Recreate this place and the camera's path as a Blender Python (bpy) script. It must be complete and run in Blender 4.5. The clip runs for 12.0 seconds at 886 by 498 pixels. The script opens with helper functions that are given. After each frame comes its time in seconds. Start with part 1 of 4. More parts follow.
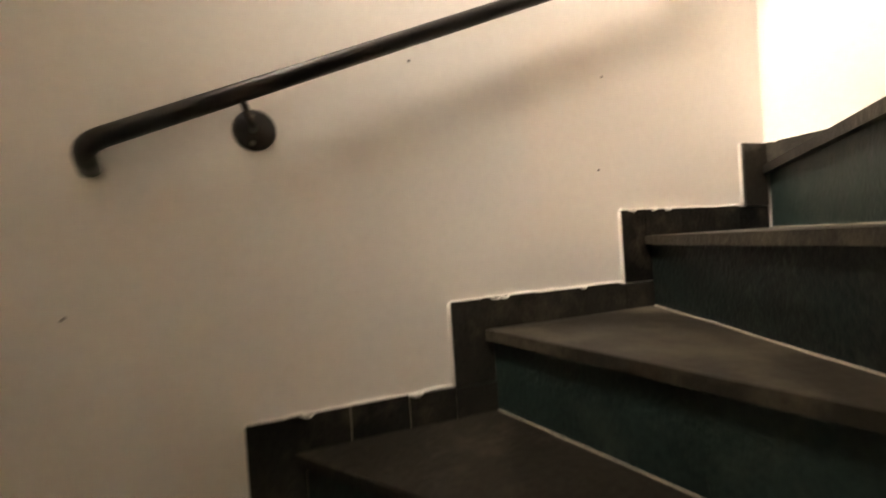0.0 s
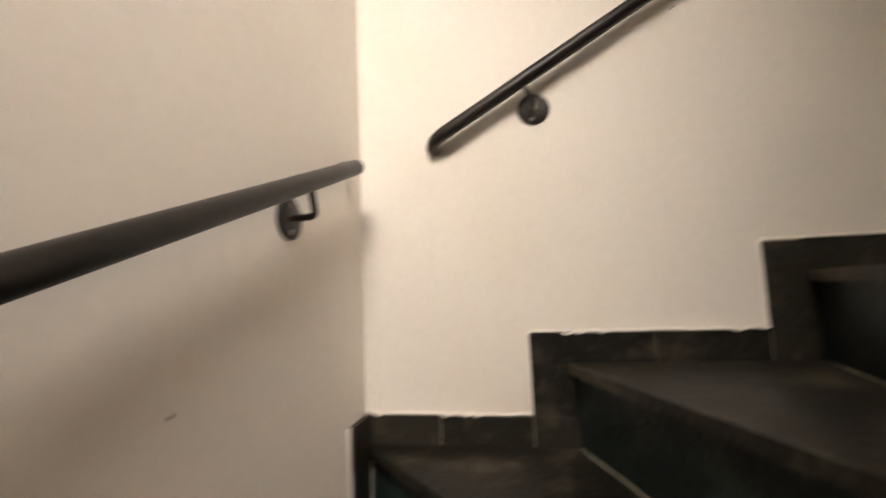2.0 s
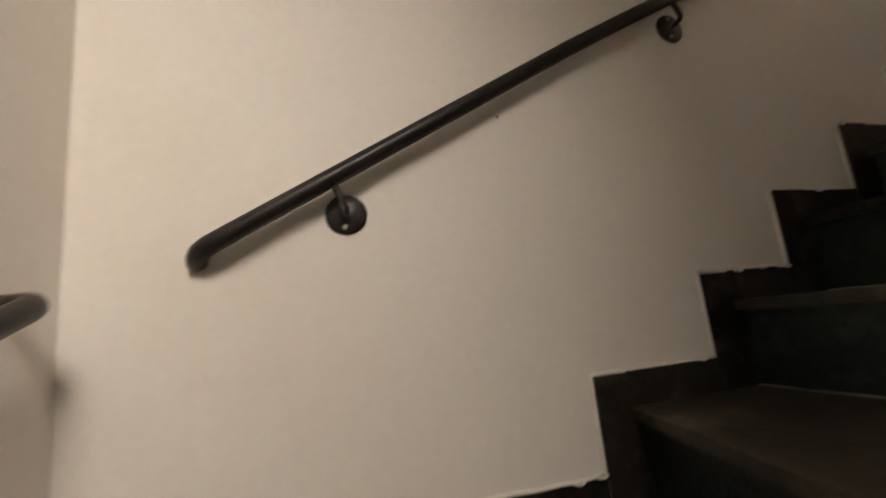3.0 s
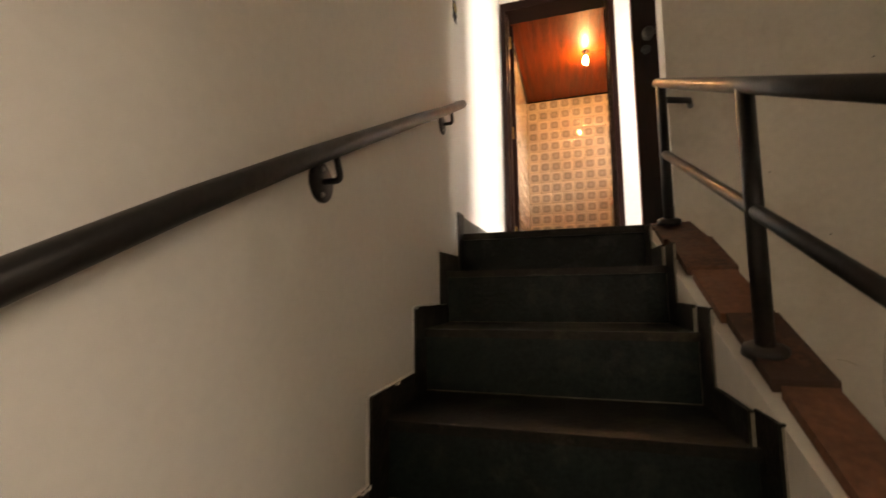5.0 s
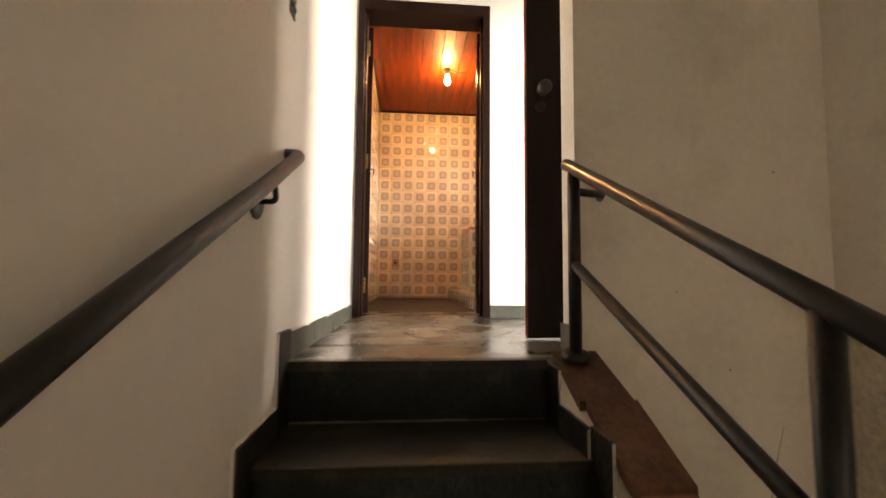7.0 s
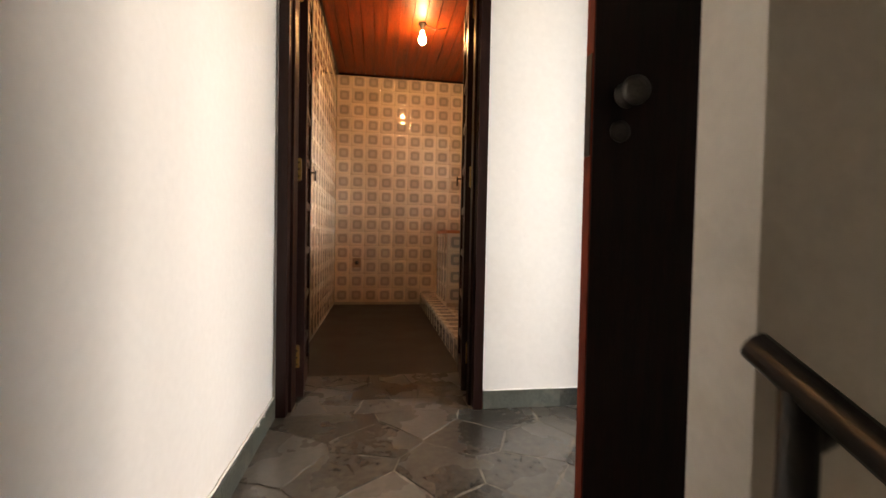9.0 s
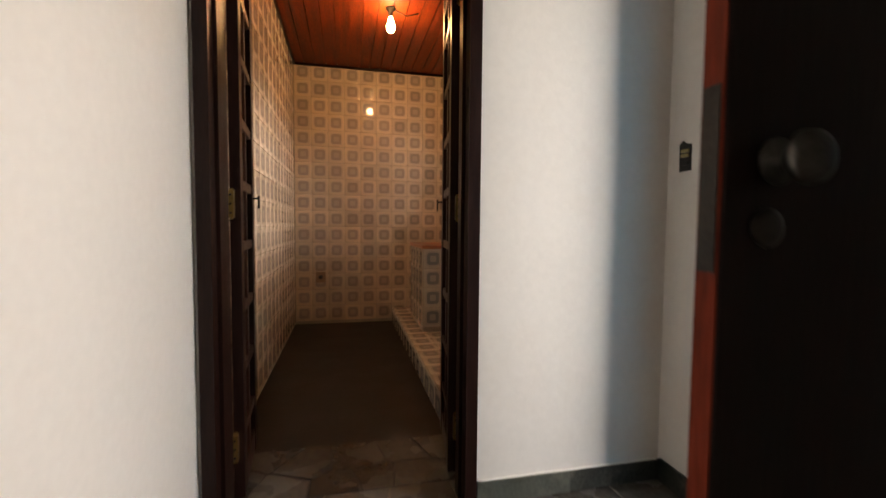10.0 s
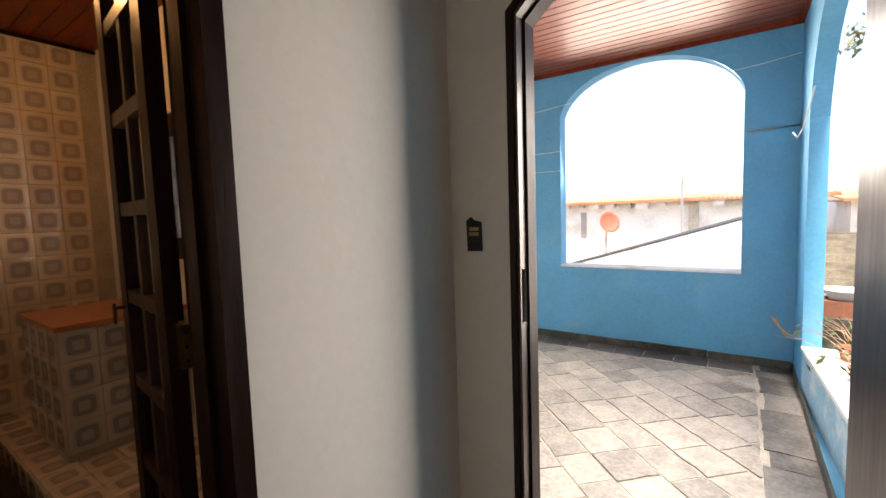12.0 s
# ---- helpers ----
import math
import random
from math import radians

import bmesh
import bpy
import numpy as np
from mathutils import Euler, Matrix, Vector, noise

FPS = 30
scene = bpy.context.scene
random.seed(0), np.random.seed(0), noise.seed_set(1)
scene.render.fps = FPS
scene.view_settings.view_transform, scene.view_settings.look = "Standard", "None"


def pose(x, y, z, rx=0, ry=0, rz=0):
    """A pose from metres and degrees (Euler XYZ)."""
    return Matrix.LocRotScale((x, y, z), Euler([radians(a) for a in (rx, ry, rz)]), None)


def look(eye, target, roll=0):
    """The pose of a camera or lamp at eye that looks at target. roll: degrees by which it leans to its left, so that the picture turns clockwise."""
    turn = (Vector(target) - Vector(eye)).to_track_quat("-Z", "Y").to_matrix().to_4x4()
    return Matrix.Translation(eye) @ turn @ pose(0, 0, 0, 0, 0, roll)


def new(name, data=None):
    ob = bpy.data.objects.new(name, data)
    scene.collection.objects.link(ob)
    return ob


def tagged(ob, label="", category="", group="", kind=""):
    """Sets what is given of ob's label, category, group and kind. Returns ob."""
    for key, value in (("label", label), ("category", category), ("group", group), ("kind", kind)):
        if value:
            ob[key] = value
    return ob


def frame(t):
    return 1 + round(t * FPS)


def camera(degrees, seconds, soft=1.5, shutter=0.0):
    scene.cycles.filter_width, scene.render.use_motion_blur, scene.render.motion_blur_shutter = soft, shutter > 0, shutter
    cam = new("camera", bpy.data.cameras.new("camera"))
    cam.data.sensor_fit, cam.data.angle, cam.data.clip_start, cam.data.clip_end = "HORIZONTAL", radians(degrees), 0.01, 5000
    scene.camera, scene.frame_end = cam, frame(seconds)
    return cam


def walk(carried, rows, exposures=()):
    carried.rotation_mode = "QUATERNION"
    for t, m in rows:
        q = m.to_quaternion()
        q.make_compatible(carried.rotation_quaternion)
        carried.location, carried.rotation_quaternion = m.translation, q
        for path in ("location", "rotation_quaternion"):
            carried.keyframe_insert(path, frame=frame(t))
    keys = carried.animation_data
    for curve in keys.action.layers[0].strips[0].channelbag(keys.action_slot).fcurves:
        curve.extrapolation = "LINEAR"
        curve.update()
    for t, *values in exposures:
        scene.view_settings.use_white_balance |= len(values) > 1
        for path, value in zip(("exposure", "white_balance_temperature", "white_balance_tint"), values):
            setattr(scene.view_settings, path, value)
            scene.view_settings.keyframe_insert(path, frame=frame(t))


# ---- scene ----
cam = camera(91.9, 12.0, shutter=0.5)
PATH = [
    (0, (1.457, 0.932, -1.532), (0.77, -0.947, -1.553), -3.7),
    (0.5, (1.394, 0.774, -1.414), (0.315, -0.906, -1.3), -5.1),
    (1, (1.272, 0.631, -1.274), (-0.233, -0.658, -1.0), -2.9),
    (1.5, (1.171, 0.493, -1.128), (-0.509, -0.568, -0.903), -4.2),
    (2, (1.088, 0.428, -0.974), (-0.867, 0.054, -0.773), -2.4),
    (2.5, (0.952, 0.443, -0.895), (-1.002, 0.654, -0.521), -2.8),
    (3, (0.84, 0.441, -0.754), (-1.064, 0.939, -0.399), -6.0),
    (3.5, (0.75, 0.443, -0.585), (-0.899, 1.531, -0.27), -4.0),
    (5.5, (0.423, 0.739, -0.122), (0.167, 2.714, 0.061), -1.4),
    (6, (0.404, 0.884, 0.032), (0.378, 2.874, 0.229), -1.4),
    (6.5, (0.343, 1.04, 0.148), (0.385, 3.036, 0.277), 0.6),
    (7, (0.342, 1.22, 0.233), (0.509, 3.208, 0.377), 0.5),
    (7.5, (0.382, 1.481, 0.383), (0.631, 3.458, 0.556), 0.9),
    (9.5, (0.411, 2.31, 0.832), (0.773, 4.275, 0.73), 0.8),
    (10, (0.431, 2.53, 0.954), (0.873, 4.477, 0.846), 0.5),
    (10.5, (0.451, 2.723, 1.096), (0.96, 4.65, 0.939), 1.2),
    (11, (0.432, 2.925, 1.149), (1.517, 4.598, 1.001), 0.9),
    (11.5, (0.405, 3.036, 1.262), (1.923, 4.329, 1.107), -1.5),
    (12, (0.435, 3.134, 1.27), (2.07, 4.275, 1.109), -1.9),
]
EXPOSURES = [(0, 5.85, 7500, 15), (0.5, 5.7, 7500, 15), (1, 5.4, 7500, 15), (1.5, 5.0, 7300, 15), (2, 4.55, 7000, 14), (2.5, 4.1, 6900, 14), (3, 3.72, 7100, 14), (3.5, 3.5, 7300, 15), (5.5, 4.12, 8200, 15), (6.5, 4.3, 8200, 15), (7.5, 4.0, 8200, 15), (9.5, 2.78, 7300, 15), (10, 2.57, 7300, 15), (10.5, 2.47, 7300, 15), (11, 2.38, 7400, 15), (11.5, 2.05, 7500, 16), (12, 1.84, 7600, 16)]
walk(cam, [(t, look(eye, target, roll)) for t, eye, target, roll in PATH], EXPOSURES)

# ---- light ----
world = bpy.data.worlds.new("sky")
scene.world = world
world.use_nodes = True
wt = world.node_tree
sky = wt.nodes.new("ShaderNodeTexSky")
sky.sky_type, sky.sun_disc = "NISHITA", False
sky.sun_elevation, sky.sun_rotation = radians(72), radians(263)
sky.air_density, sky.dust_density, sky.ozone_density = 1.0, 2.0, 1.0
wt.nodes["Background"].inputs["Strength"].default_value = 0.15
wt.links.new(sky.outputs[0], wt.nodes["Background"].inputs["Color"])

sun = new("sun", bpy.data.lights.new("sun", "SUN"))
sun.data.energy, sun.data.angle, sun.data.color = 4.5, radians(10), (1.0, 0.96, 0.9)
sun.matrix_world = look((-7.0, -0.8, 22), (0, 0, 0))

# lamp added to light the stairs from the east; its window is made up
stair_light = new("stair_fill_light", bpy.data.lights.new("stair_fill_light", "AREA"))
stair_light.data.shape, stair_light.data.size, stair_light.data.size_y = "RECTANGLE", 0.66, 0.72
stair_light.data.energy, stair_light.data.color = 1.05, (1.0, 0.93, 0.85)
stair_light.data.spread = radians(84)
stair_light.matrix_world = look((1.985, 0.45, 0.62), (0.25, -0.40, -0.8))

# daylight in the three veranda arches
for name, w, h, power, eye, target in (("east_arch_light", 1.3, 0.9, 14.0, (4.66, 3.857, 1.98), (0.0, 3.55, 0.6)),
                                       ("far_arch_light", 1.3, 0.9, 16.0, (4.66, 6.1, 1.98), (0.0, 5.5, 0.6)),
                                       ("south_arch_light", 1.0, 1.6, 13.0, (2.82, 2.735, 1.25), (2.2, 4.2, 1.0))):
    lamp = new(name, bpy.data.lights.new(name, "AREA"))
    lamp.data.shape, lamp.data.size, lamp.data.size_y = "RECTANGLE", w, h
    lamp.data.energy, lamp.data.color, lamp.data.spread = power, (1.0, 0.97, 0.93), radians(140)
    lamp.matrix_world = look(eye, target)

# ---- materials ----
def mat(name, colour, rough=0.6, metal=0.0, var=0.12, scale=6.0, fine=60.0, bump=0.15, stain=None, stain_amount=0.0, stain_scale=1.5,
        spec=0.5, stretch=(1, 1, 1), coat=0.0, island=False, spread=0.45):
    """A surface with two scales of variation in colour, gloss and relief, and stains of another colour."""
    m = bpy.data.materials.new(name)
    m.use_nodes = True
    nt = m.node_tree
    n, l = nt.nodes, nt.links
    b = n["Principled BSDF"]
    tc = n.new("ShaderNodeTexCoord")
    geo = n.new("ShaderNodeNewGeometry")
    mp = n.new("ShaderNodeMapping")
    mp.inputs["Scale"].default_value = stretch
    l.new(geo.outputs["Position"], mp.inputs["Vector"])
    big, small = n.new("ShaderNodeTexNoise"), n.new("ShaderNodeTexNoise")
    for t, s, d in ((big, scale, 4), (small, fine, 5)):
        t.inputs["Scale"].default_value = s
        t.inputs["Detail"].default_value = d
        l.new(mp.outputs[0], t.inputs["Vector"])
    add = n.new("ShaderNodeMath")
    add.operation = "MULTIPLY_ADD"
    add.inputs[1].default_value = 0.5
    l.new(small.outputs["Fac"], add.inputs[0])
    half = n.new("ShaderNodeMath")
    half.operation = "MULTIPLY"
    half.inputs[1].default_value = 0.5
    l.new(big.outputs["Fac"], half.inputs[0])
    l.new(half.outputs[0], add.inputs[2])
    src = add.outputs[0]
    if island:
        oi = n.new("ShaderNodeObjectInfo")
        mix = n.new("ShaderNodeMath")
        mix.operation = "MULTIPLY_ADD"
        mix.inputs[1].default_value = spread
        l.new(oi.outputs["Random"], mix.inputs[0])
        sub = n.new("ShaderNodeMath")
        sub.operation = "SUBTRACT"
        sub.inputs[1].default_value = spread / 2
        l.new(src, sub.inputs[0])
        l.new(sub.outputs[0], mix.inputs[2])
        src = mix.outputs[0]
    ramp = n.new("ShaderNodeValToRGB")
    lo = [c * (1 - var * 1.6) for c in colour]
    hi = [min(1, c * (1 + var * 1.6)) for c in colour]
    ramp.color_ramp.elements[0].position, ramp.color_ramp.elements[0].color = 0.28, (*lo, 1)
    ramp.color_ramp.elements[1].position, ramp.color_ramp.elements[1].color = 0.72, (*hi, 1)
    l.new(src, ramp.inputs[0])
    col = ramp.outputs[0]
    if stain:
        sn = n.new("ShaderNodeTexNoise")
        sn.inputs["Scale"].default_value, sn.inputs["Detail"].default_value, sn.inputs["Roughness"].default_value = stain_scale, 7, 0.65
        l.new(geo.outputs["Position"], sn.inputs["Vector"])
        sr = n.new("ShaderNodeValToRGB")
        sr.color_ramp.elements[0].position, sr.color_ramp.elements[1].position = 0.52, 0.72
        sr.color_ramp.elements[0].color = (0, 0, 0, 1)
        sr.color_ramp.elements[1].color = (stain_amount,) * 3 + (1,)
        l.new(sn.outputs["Fac"], sr.inputs[0])
        mx = n.new("ShaderNodeMixRGB")
        mx.inputs[2].default_value = (*stain, 1)
        l.new(sr.outputs[0], mx.inputs[0])
        l.new(col, mx.inputs[1])
        col = mx.outputs[0]
    l.new(col, b.inputs["Base Color"])
    rr = n.new("ShaderNodeMapRange")
    rr.inputs["To Min"].default_value, rr.inputs["To Max"].default_value = max(0.03, rough - 0.12), min(1, rough + 0.12)
    l.new(big.outputs["Fac"], rr.inputs["Value"])
    l.new(rr.outputs[0], b.inputs["Roughness"])
    b.inputs["Metallic"].default_value = metal
    b.inputs["Specular IOR Level"].default_value = spec
    b.inputs["Coat Weight"].default_value = coat
    b.inputs["Coat Roughness"].default_value = 0.15
    bp = n.new("ShaderNodeBump")
    bp.inputs["Strength"].default_value, bp.inputs["Distance"].default_value = bump, 0.01
    l.new(add.outputs[0], bp.inputs["Height"])
    l.new(bp.outputs[0], b.inputs["Normal"])
    return m


def glow(name, colour, strength):
    m = bpy.data.materials.new(name)
    m.use_nodes = True
    b = m.node_tree.nodes["Principled BSDF"]
    b.inputs["Base Color"].default_value = (*colour, 1)
    b.inputs["Emission Color"].default_value = (*colour, 1)
    b.inputs["Emission Strength"].default_value = strength
    return m


def glass_mat(name):
    m = bpy.data.materials.new(name)
    m.use_nodes = True
    b = m.node_tree.nodes["Principled BSDF"]
    b.inputs["Base Color"].default_value = (0.93, 0.95, 0.94, 1)
    b.inputs["Transmission Weight"].default_value = 1.0
    b.inputs["Roughness"].default_value = 0.04
    b.inputs["IOR"].default_value = 1.45
    return m


def tile_mat(name, ground, ring, core, size):
    """Glazed wall tile printed with a rounded square and a rosette, drawn in the tile's own coordinates."""
    m = bpy.data.materials.new(name)
    m.use_nodes = True
    nt = m.node_tree
    n, l = nt.nodes, nt.links
    b = n["Principled BSDF"]
    tc = n.new("ShaderNodeTexCoord")
    sep = n.new("ShaderNodeSeparateXYZ")
    l.new(tc.outputs["Object"], sep.inputs[0])

    def op(kind, a, c=None):
        q = n.new("ShaderNodeMath")
        q.operation = kind
        for i, v in enumerate((a, c)):
            if v is None:
                continue
            if isinstance(v, (int, float)):
                q.inputs[i].default_value = v
            else:
                l.new(v, q.inputs[i])
        return q.outputs[0]

    u = op("ABSOLUTE", op("DIVIDE", sep.outputs[0], size / 2))
    v = op("ABSOLUTE", op("DIVIDE", sep.outputs[1], size / 2))
    d = op("POWER", op("ADD", op("POWER", u, 5.0), op("POWER", v, 5.0)), 0.2)
    r = op("SQRT", op("ADD", op("MULTIPLY", u, u), op("MULTIPLY", v, v)))
    ang = op("ARCTAN2", sep.outputs[1], sep.outputs[0])
    petal = op("MULTIPLY_ADD", op("COSINE", op("MULTIPLY", ang, 8.0)), 0.07)
    rose = op("ADD", r, petal)
    ramp = n.new("ShaderNodeValToRGB")
    ramp.color_ramp.interpolation = "LINEAR"
    e = ramp.color_ramp.elements
    e[0].position, e[0].color = 0.0, (*core, 1)
    e[1].position, e[1].color = 0.62, (*ring, 1)
    for p, c in ((0.30, core), (0.34, ring), (0.66, ground), (0.70, ground), (0.72, ring), (0.75, ground)):
        k = e.new(p)
        k.color = (*c, 1)
    l.new(d, ramp.inputs[0])
    ramp2 = n.new("ShaderNodeValToRGB")
    e = ramp2.color_ramp.elements
    e[0].position, e[0].color = 0.30, (1, 1, 1, 1)
    e[1].position, e[1].color = 0.36, (0, 0, 0, 1)
    for p, c in ((0.12, 1), (0.16, 0), (0.20, 0), (0.24, 1)):
        k = e.new(p)
        k.color = (c, c, c, 1)
    l.new(rose, ramp2.inputs[0])
    mx = n.new("ShaderNodeMixRGB")
    mx.inputs[2].default_value = (*ground, 1)
    f = op("MULTIPLY", ramp2.outputs[0], 0.55)
    l.new(f, mx.inputs[0])
    l.new(ramp.outputs[0], mx.inputs[1])
    oi = n.new("ShaderNodeObjectInfo")
    hsv = n.new("ShaderNodeHueSaturation")
    l.new(op("ADD", op("MULTIPLY", oi.outputs["Random"], 0.22), 0.88), hsv.inputs["Value"])
    l.new(mx.outputs[0], hsv.inputs["Color"])
    geo = n.new("ShaderNodeNewGeometry")
    dirt = n.new("ShaderNodeTexNoise")
    dirt.inputs["Scale"].default_value, dirt.inputs["Detail"].default_value = 3.0, 6
    l.new(geo.outputs["Position"], dirt.inputs["Vector"])
    dr = n.new("ShaderNodeValToRGB")
    dr.color_ramp.elements[0].position, dr.color_ramp.elements[1].position = 0.5, 0.8
    dr.color_ramp.elements[1].color = (0.35, 0.35, 0.35, 1)
    l.new(dirt.outputs["Fac"], dr.inputs[0])
    md = n.new("ShaderNodeMixRGB")
    md.inputs[2].default_value = (0.28, 0.22, 0.15, 1)
    l.new(dr.outputs[0], md.inputs[0])
    l.new(hsv.outputs[0], md.inputs[1])
    l.new(md.outputs[0], b.inputs["Base Color"])
    l.new(op("ADD", op("MULTIPLY", dirt.outputs["Fac"], 0.08), 0.04), b.inputs["Roughness"])
    return m


PLASTER = mat("plaster_white", (0.76, 0.73, 0.68), 0.75, var=0.03, scale=1.2, fine=45, bump=0.10, stain=(0.60, 0.50, 0.38), stain_amount=0.25, stain_scale=0.9)
PLASTER_OLD = mat("plaster_worn", (0.76, 0.71, 0.63), 0.85, var=0.05, scale=2.0, fine=35, bump=0.22, stain=(0.40, 0.33, 0.23), stain_amount=0.35, stain_scale=2.4)
DAMP = mat("damp_plaster", (0.56, 0.50, 0.40), 0.95, var=0.25, scale=9, fine=50, bump=0.6, stain=(0.30, 0.24, 0.17), stain_amount=0.6, stain_scale=9)
BEAD = mat("paint_bead", (0.80, 0.77, 0.71), 0.7, var=0.08, fine=120, bump=0.4)
SLATE = mat("slate_tread", (0.0150, 0.0128, 0.0092), 0.46, var=0.5, scale=8, fine=70, bump=0.4, stain=(0.11, 0.094, 0.066), stain_amount=0.8, stain_scale=5.5, island=True, spec=0.25)
RISER = mat("slate_riser", (0.0085, 0.0165, 0.0145), 0.5, var=0.5, scale=12, fine=80, bump=0.4, stain=(0.05, 0.060, 0.048), stain_amount=0.45, stain_scale=11, island=True, spec=0.3)
SKIRT = mat("slate_skirting", (0.015, 0.0135, 0.0105), 0.5, var=0.45, scale=14, fine=80, bump=0.45, stain=(0.12, 0.10, 0.075), stain_amount=0.45, stain_scale=12, island=True, spec=0.3)
SKIRT_LIGHT = mat("slate_skirting_landing", (0.048, 0.052, 0.042), 0.5, var=0.4, scale=12, fine=70, bump=0.35, stain=(0.2, 0.18, 0.14), stain_amount=0.55, stain_scale=7, island=True)
GROUT = mat("grout", (0.40, 0.36, 0.29), 0.9, var=0.2, fine=90, bump=0.3)
FLAG = mat("flagstone", (0.068, 0.061, 0.050), 0.27, var=0.45, scale=4, fine=40, bump=0.25, stain=(0.15, 0.125, 0.095), stain_amount=0.45, stain_scale=2.5, island=True)
VFLAG = mat("veranda_stone", (0.34, 0.31, 0.265), 0.46, var=0.3, scale=9, fine=45, bump=0.55, stain=(0.17, 0.16, 0.15), stain_amount=0.7, stain_scale=3.5, island=True, spread=0.25)
# border slabs; the dark base also carries the shade at the wall foot
VFLAG_DARK = mat("veranda_shaded_border_stone", (0.15, 0.14, 0.13), 0.5, var=0.4, scale=9, fine=45, bump=0.55, stain=(0.33, 0.29, 0.23), stain_amount=0.5, stain_scale=6, island=True, spread=0.3)
VGROUT = mat("veranda_joint", (0.50, 0.46, 0.38), 0.9, var=0.3, scale=5, fine=90, bump=0.4, stain=(0.2, 0.18, 0.15), stain_amount=0.6, stain_scale=4)
FGROUT = mat("landing_joint", (0.15, 0.13, 0.10), 0.9, var=0.35, scale=6, fine=90, bump=0.4, stain=(0.42, 0.37, 0.29), stain_amount=0.75, stain_scale=6)
STEEL = mat("black_painted_steel", (0.013, 0.0115, 0.0105), 0.38, var=0.3, scale=15, fine=120, bump=0.14, stain=(0.06, 0.032, 0.018), stain_amount=0.35, stain_scale=9, spec=0.35)
WOOD = mat("dark_stained_wood", (0.016, 0.0058, 0.0042), 0.40, var=0.35, scale=6, fine=40, bump=0.12, stretch=(6, 6, 0.5), coat=0.03, spec=0.2)
FADED = mat("faded_blue_paint", (0.24, 0.44, 0.58), 0.7, var=0.15, scale=4, fine=50, bump=0.2, stain=(0.62, 0.66, 0.68), stain_amount=0.9, stain_scale=5)
WOOD_WORN = mat("worn_brown_wood", (0.06, 0.032, 0.023), 0.34, var=0.4, scale=6, fine=40, bump=0.2, stretch=(6, 6, 0.5), stain=(0.02, 0.009, 0.006), stain_amount=0.5, stain_scale=3, coat=0.4)
WOOD_RED = mat("reddish_wood", (0.19, 0.026, 0.010), 0.65, var=0.45, scale=6, fine=40, bump=0.25, stretch=(6, 6, 0.5), stain=(0.03, 0.008, 0.005), stain_amount=0.6, stain_scale=6, spec=0.2)
WOOD_MID = mat("brown_stained_wood", (0.034, 0.011, 0.0065), 0.36, var=0.35, scale=6, fine=40, bump=0.25, stretch=(6, 6, 0.5), coat=0.15)
CEIL_WOOD = mat("varnished_plank", (0.20, 0.034, 0.008), 0.5, var=0.5, scale=3, fine=26, bump=0.2, stretch=(9, 0.7, 1), coat=0.03, spec=0.3)
VCEIL_WOOD = mat("veranda_plank", (0.21, 0.056, 0.030), 0.52, var=0.35, scale=3, fine=26, bump=0.15, stretch=(9, 0.7, 1), coat=0.04)
TERRA = mat("terracotta_cap", (0.135, 0.058, 0.032), 0.75, var=0.4, scale=9, fine=60, bump=0.4, stain=(0.22, 0.15, 0.10), stain_amount=0.4, stain_scale=7, island=True)
BLUE = mat("blue_paint", (0.085, 0.36, 0.60), 0.6, var=0.10, scale=3, fine=50, bump=0.15, stain=(0.28, 0.50, 0.62), stain_amount=0.4, stain_scale=1.8)
WHITE = mat("white_paint", (0.70, 0.70, 0.68), 0.65, var=0.08, fine=60, bump=0.15, stain=(0.36, 0.33, 0.28), stain_amount=0.7, stain_scale=4)
BRASS = mat("brass", (0.62, 0.42, 0.14), 0.32, metal=1.0, var=0.15, fine=150, bump=0.08)
KNOB = mat("dull_steel", (0.34, 0.33, 0.30), 0.3, metal=1.0, var=0.12, fine=140, bump=0.05)
KNOB_DULL = mat("worn_knob", (0.10, 0.095, 0.085), 0.38, metal=0.9, var=0.25, scale=20, fine=140, bump=0.08)
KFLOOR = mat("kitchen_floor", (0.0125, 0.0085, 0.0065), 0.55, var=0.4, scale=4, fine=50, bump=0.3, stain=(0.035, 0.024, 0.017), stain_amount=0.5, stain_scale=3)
CONCRETE = mat("concrete", (0.33, 0.31, 0.28), 0.9, var=0.2, scale=3, fine=50, bump=0.4, stain=(0.15, 0.13, 0.11), stain_amount=0.6)
IRON = mat("aged_dark_iron", (0.055, 0.05, 0.046), 0.35, metal=1.0, var=0.2, fine=140, bump=0.1)
DARK = mat("dark_box", (0.025, 0.024, 0.022), 0.7, var=0.2)
BRASSY = mat("switch_contact", (0.45, 0.36, 0.16), 0.4, metal=0.6, var=0.2)
ORANGE = mat("orange_clay_tile", (0.42, 0.15, 0.06), 0.4, var=0.2, scale=10, fine=60, bump=0.2)
TILE = tile_mat("patterned_wall_tile", (0.68, 0.57, 0.44), (0.36, 0.305, 0.26), (0.46, 0.39, 0.32), 0.15)
TILE_BLUE = tile_mat("patterned_ledge_tile", (0.56, 0.53, 0.46), (0.24, 0.26, 0.27), (0.42, 0.41, 0.38), 0.15)
GLASS = glass_mat("clear_glass")
# opaque backing of the added stair window
BLIND_PANE = mat("blind_pane", (0.55, 0.50, 0.42), 0.6, var=0.1, fine=90, bump=0.3)
BULB = glow("bulb_glow", (1.0, 0.55, 0.22), 52.0)
LEAF = mat("leaf", (0.07, 0.10, 0.035), 0.6, var=0.4, scale=20, fine=90, bump=0.1)
TWIG = mat("dry_twig", (0.30, 0.20, 0.13), 0.8, var=0.3, fine=90)
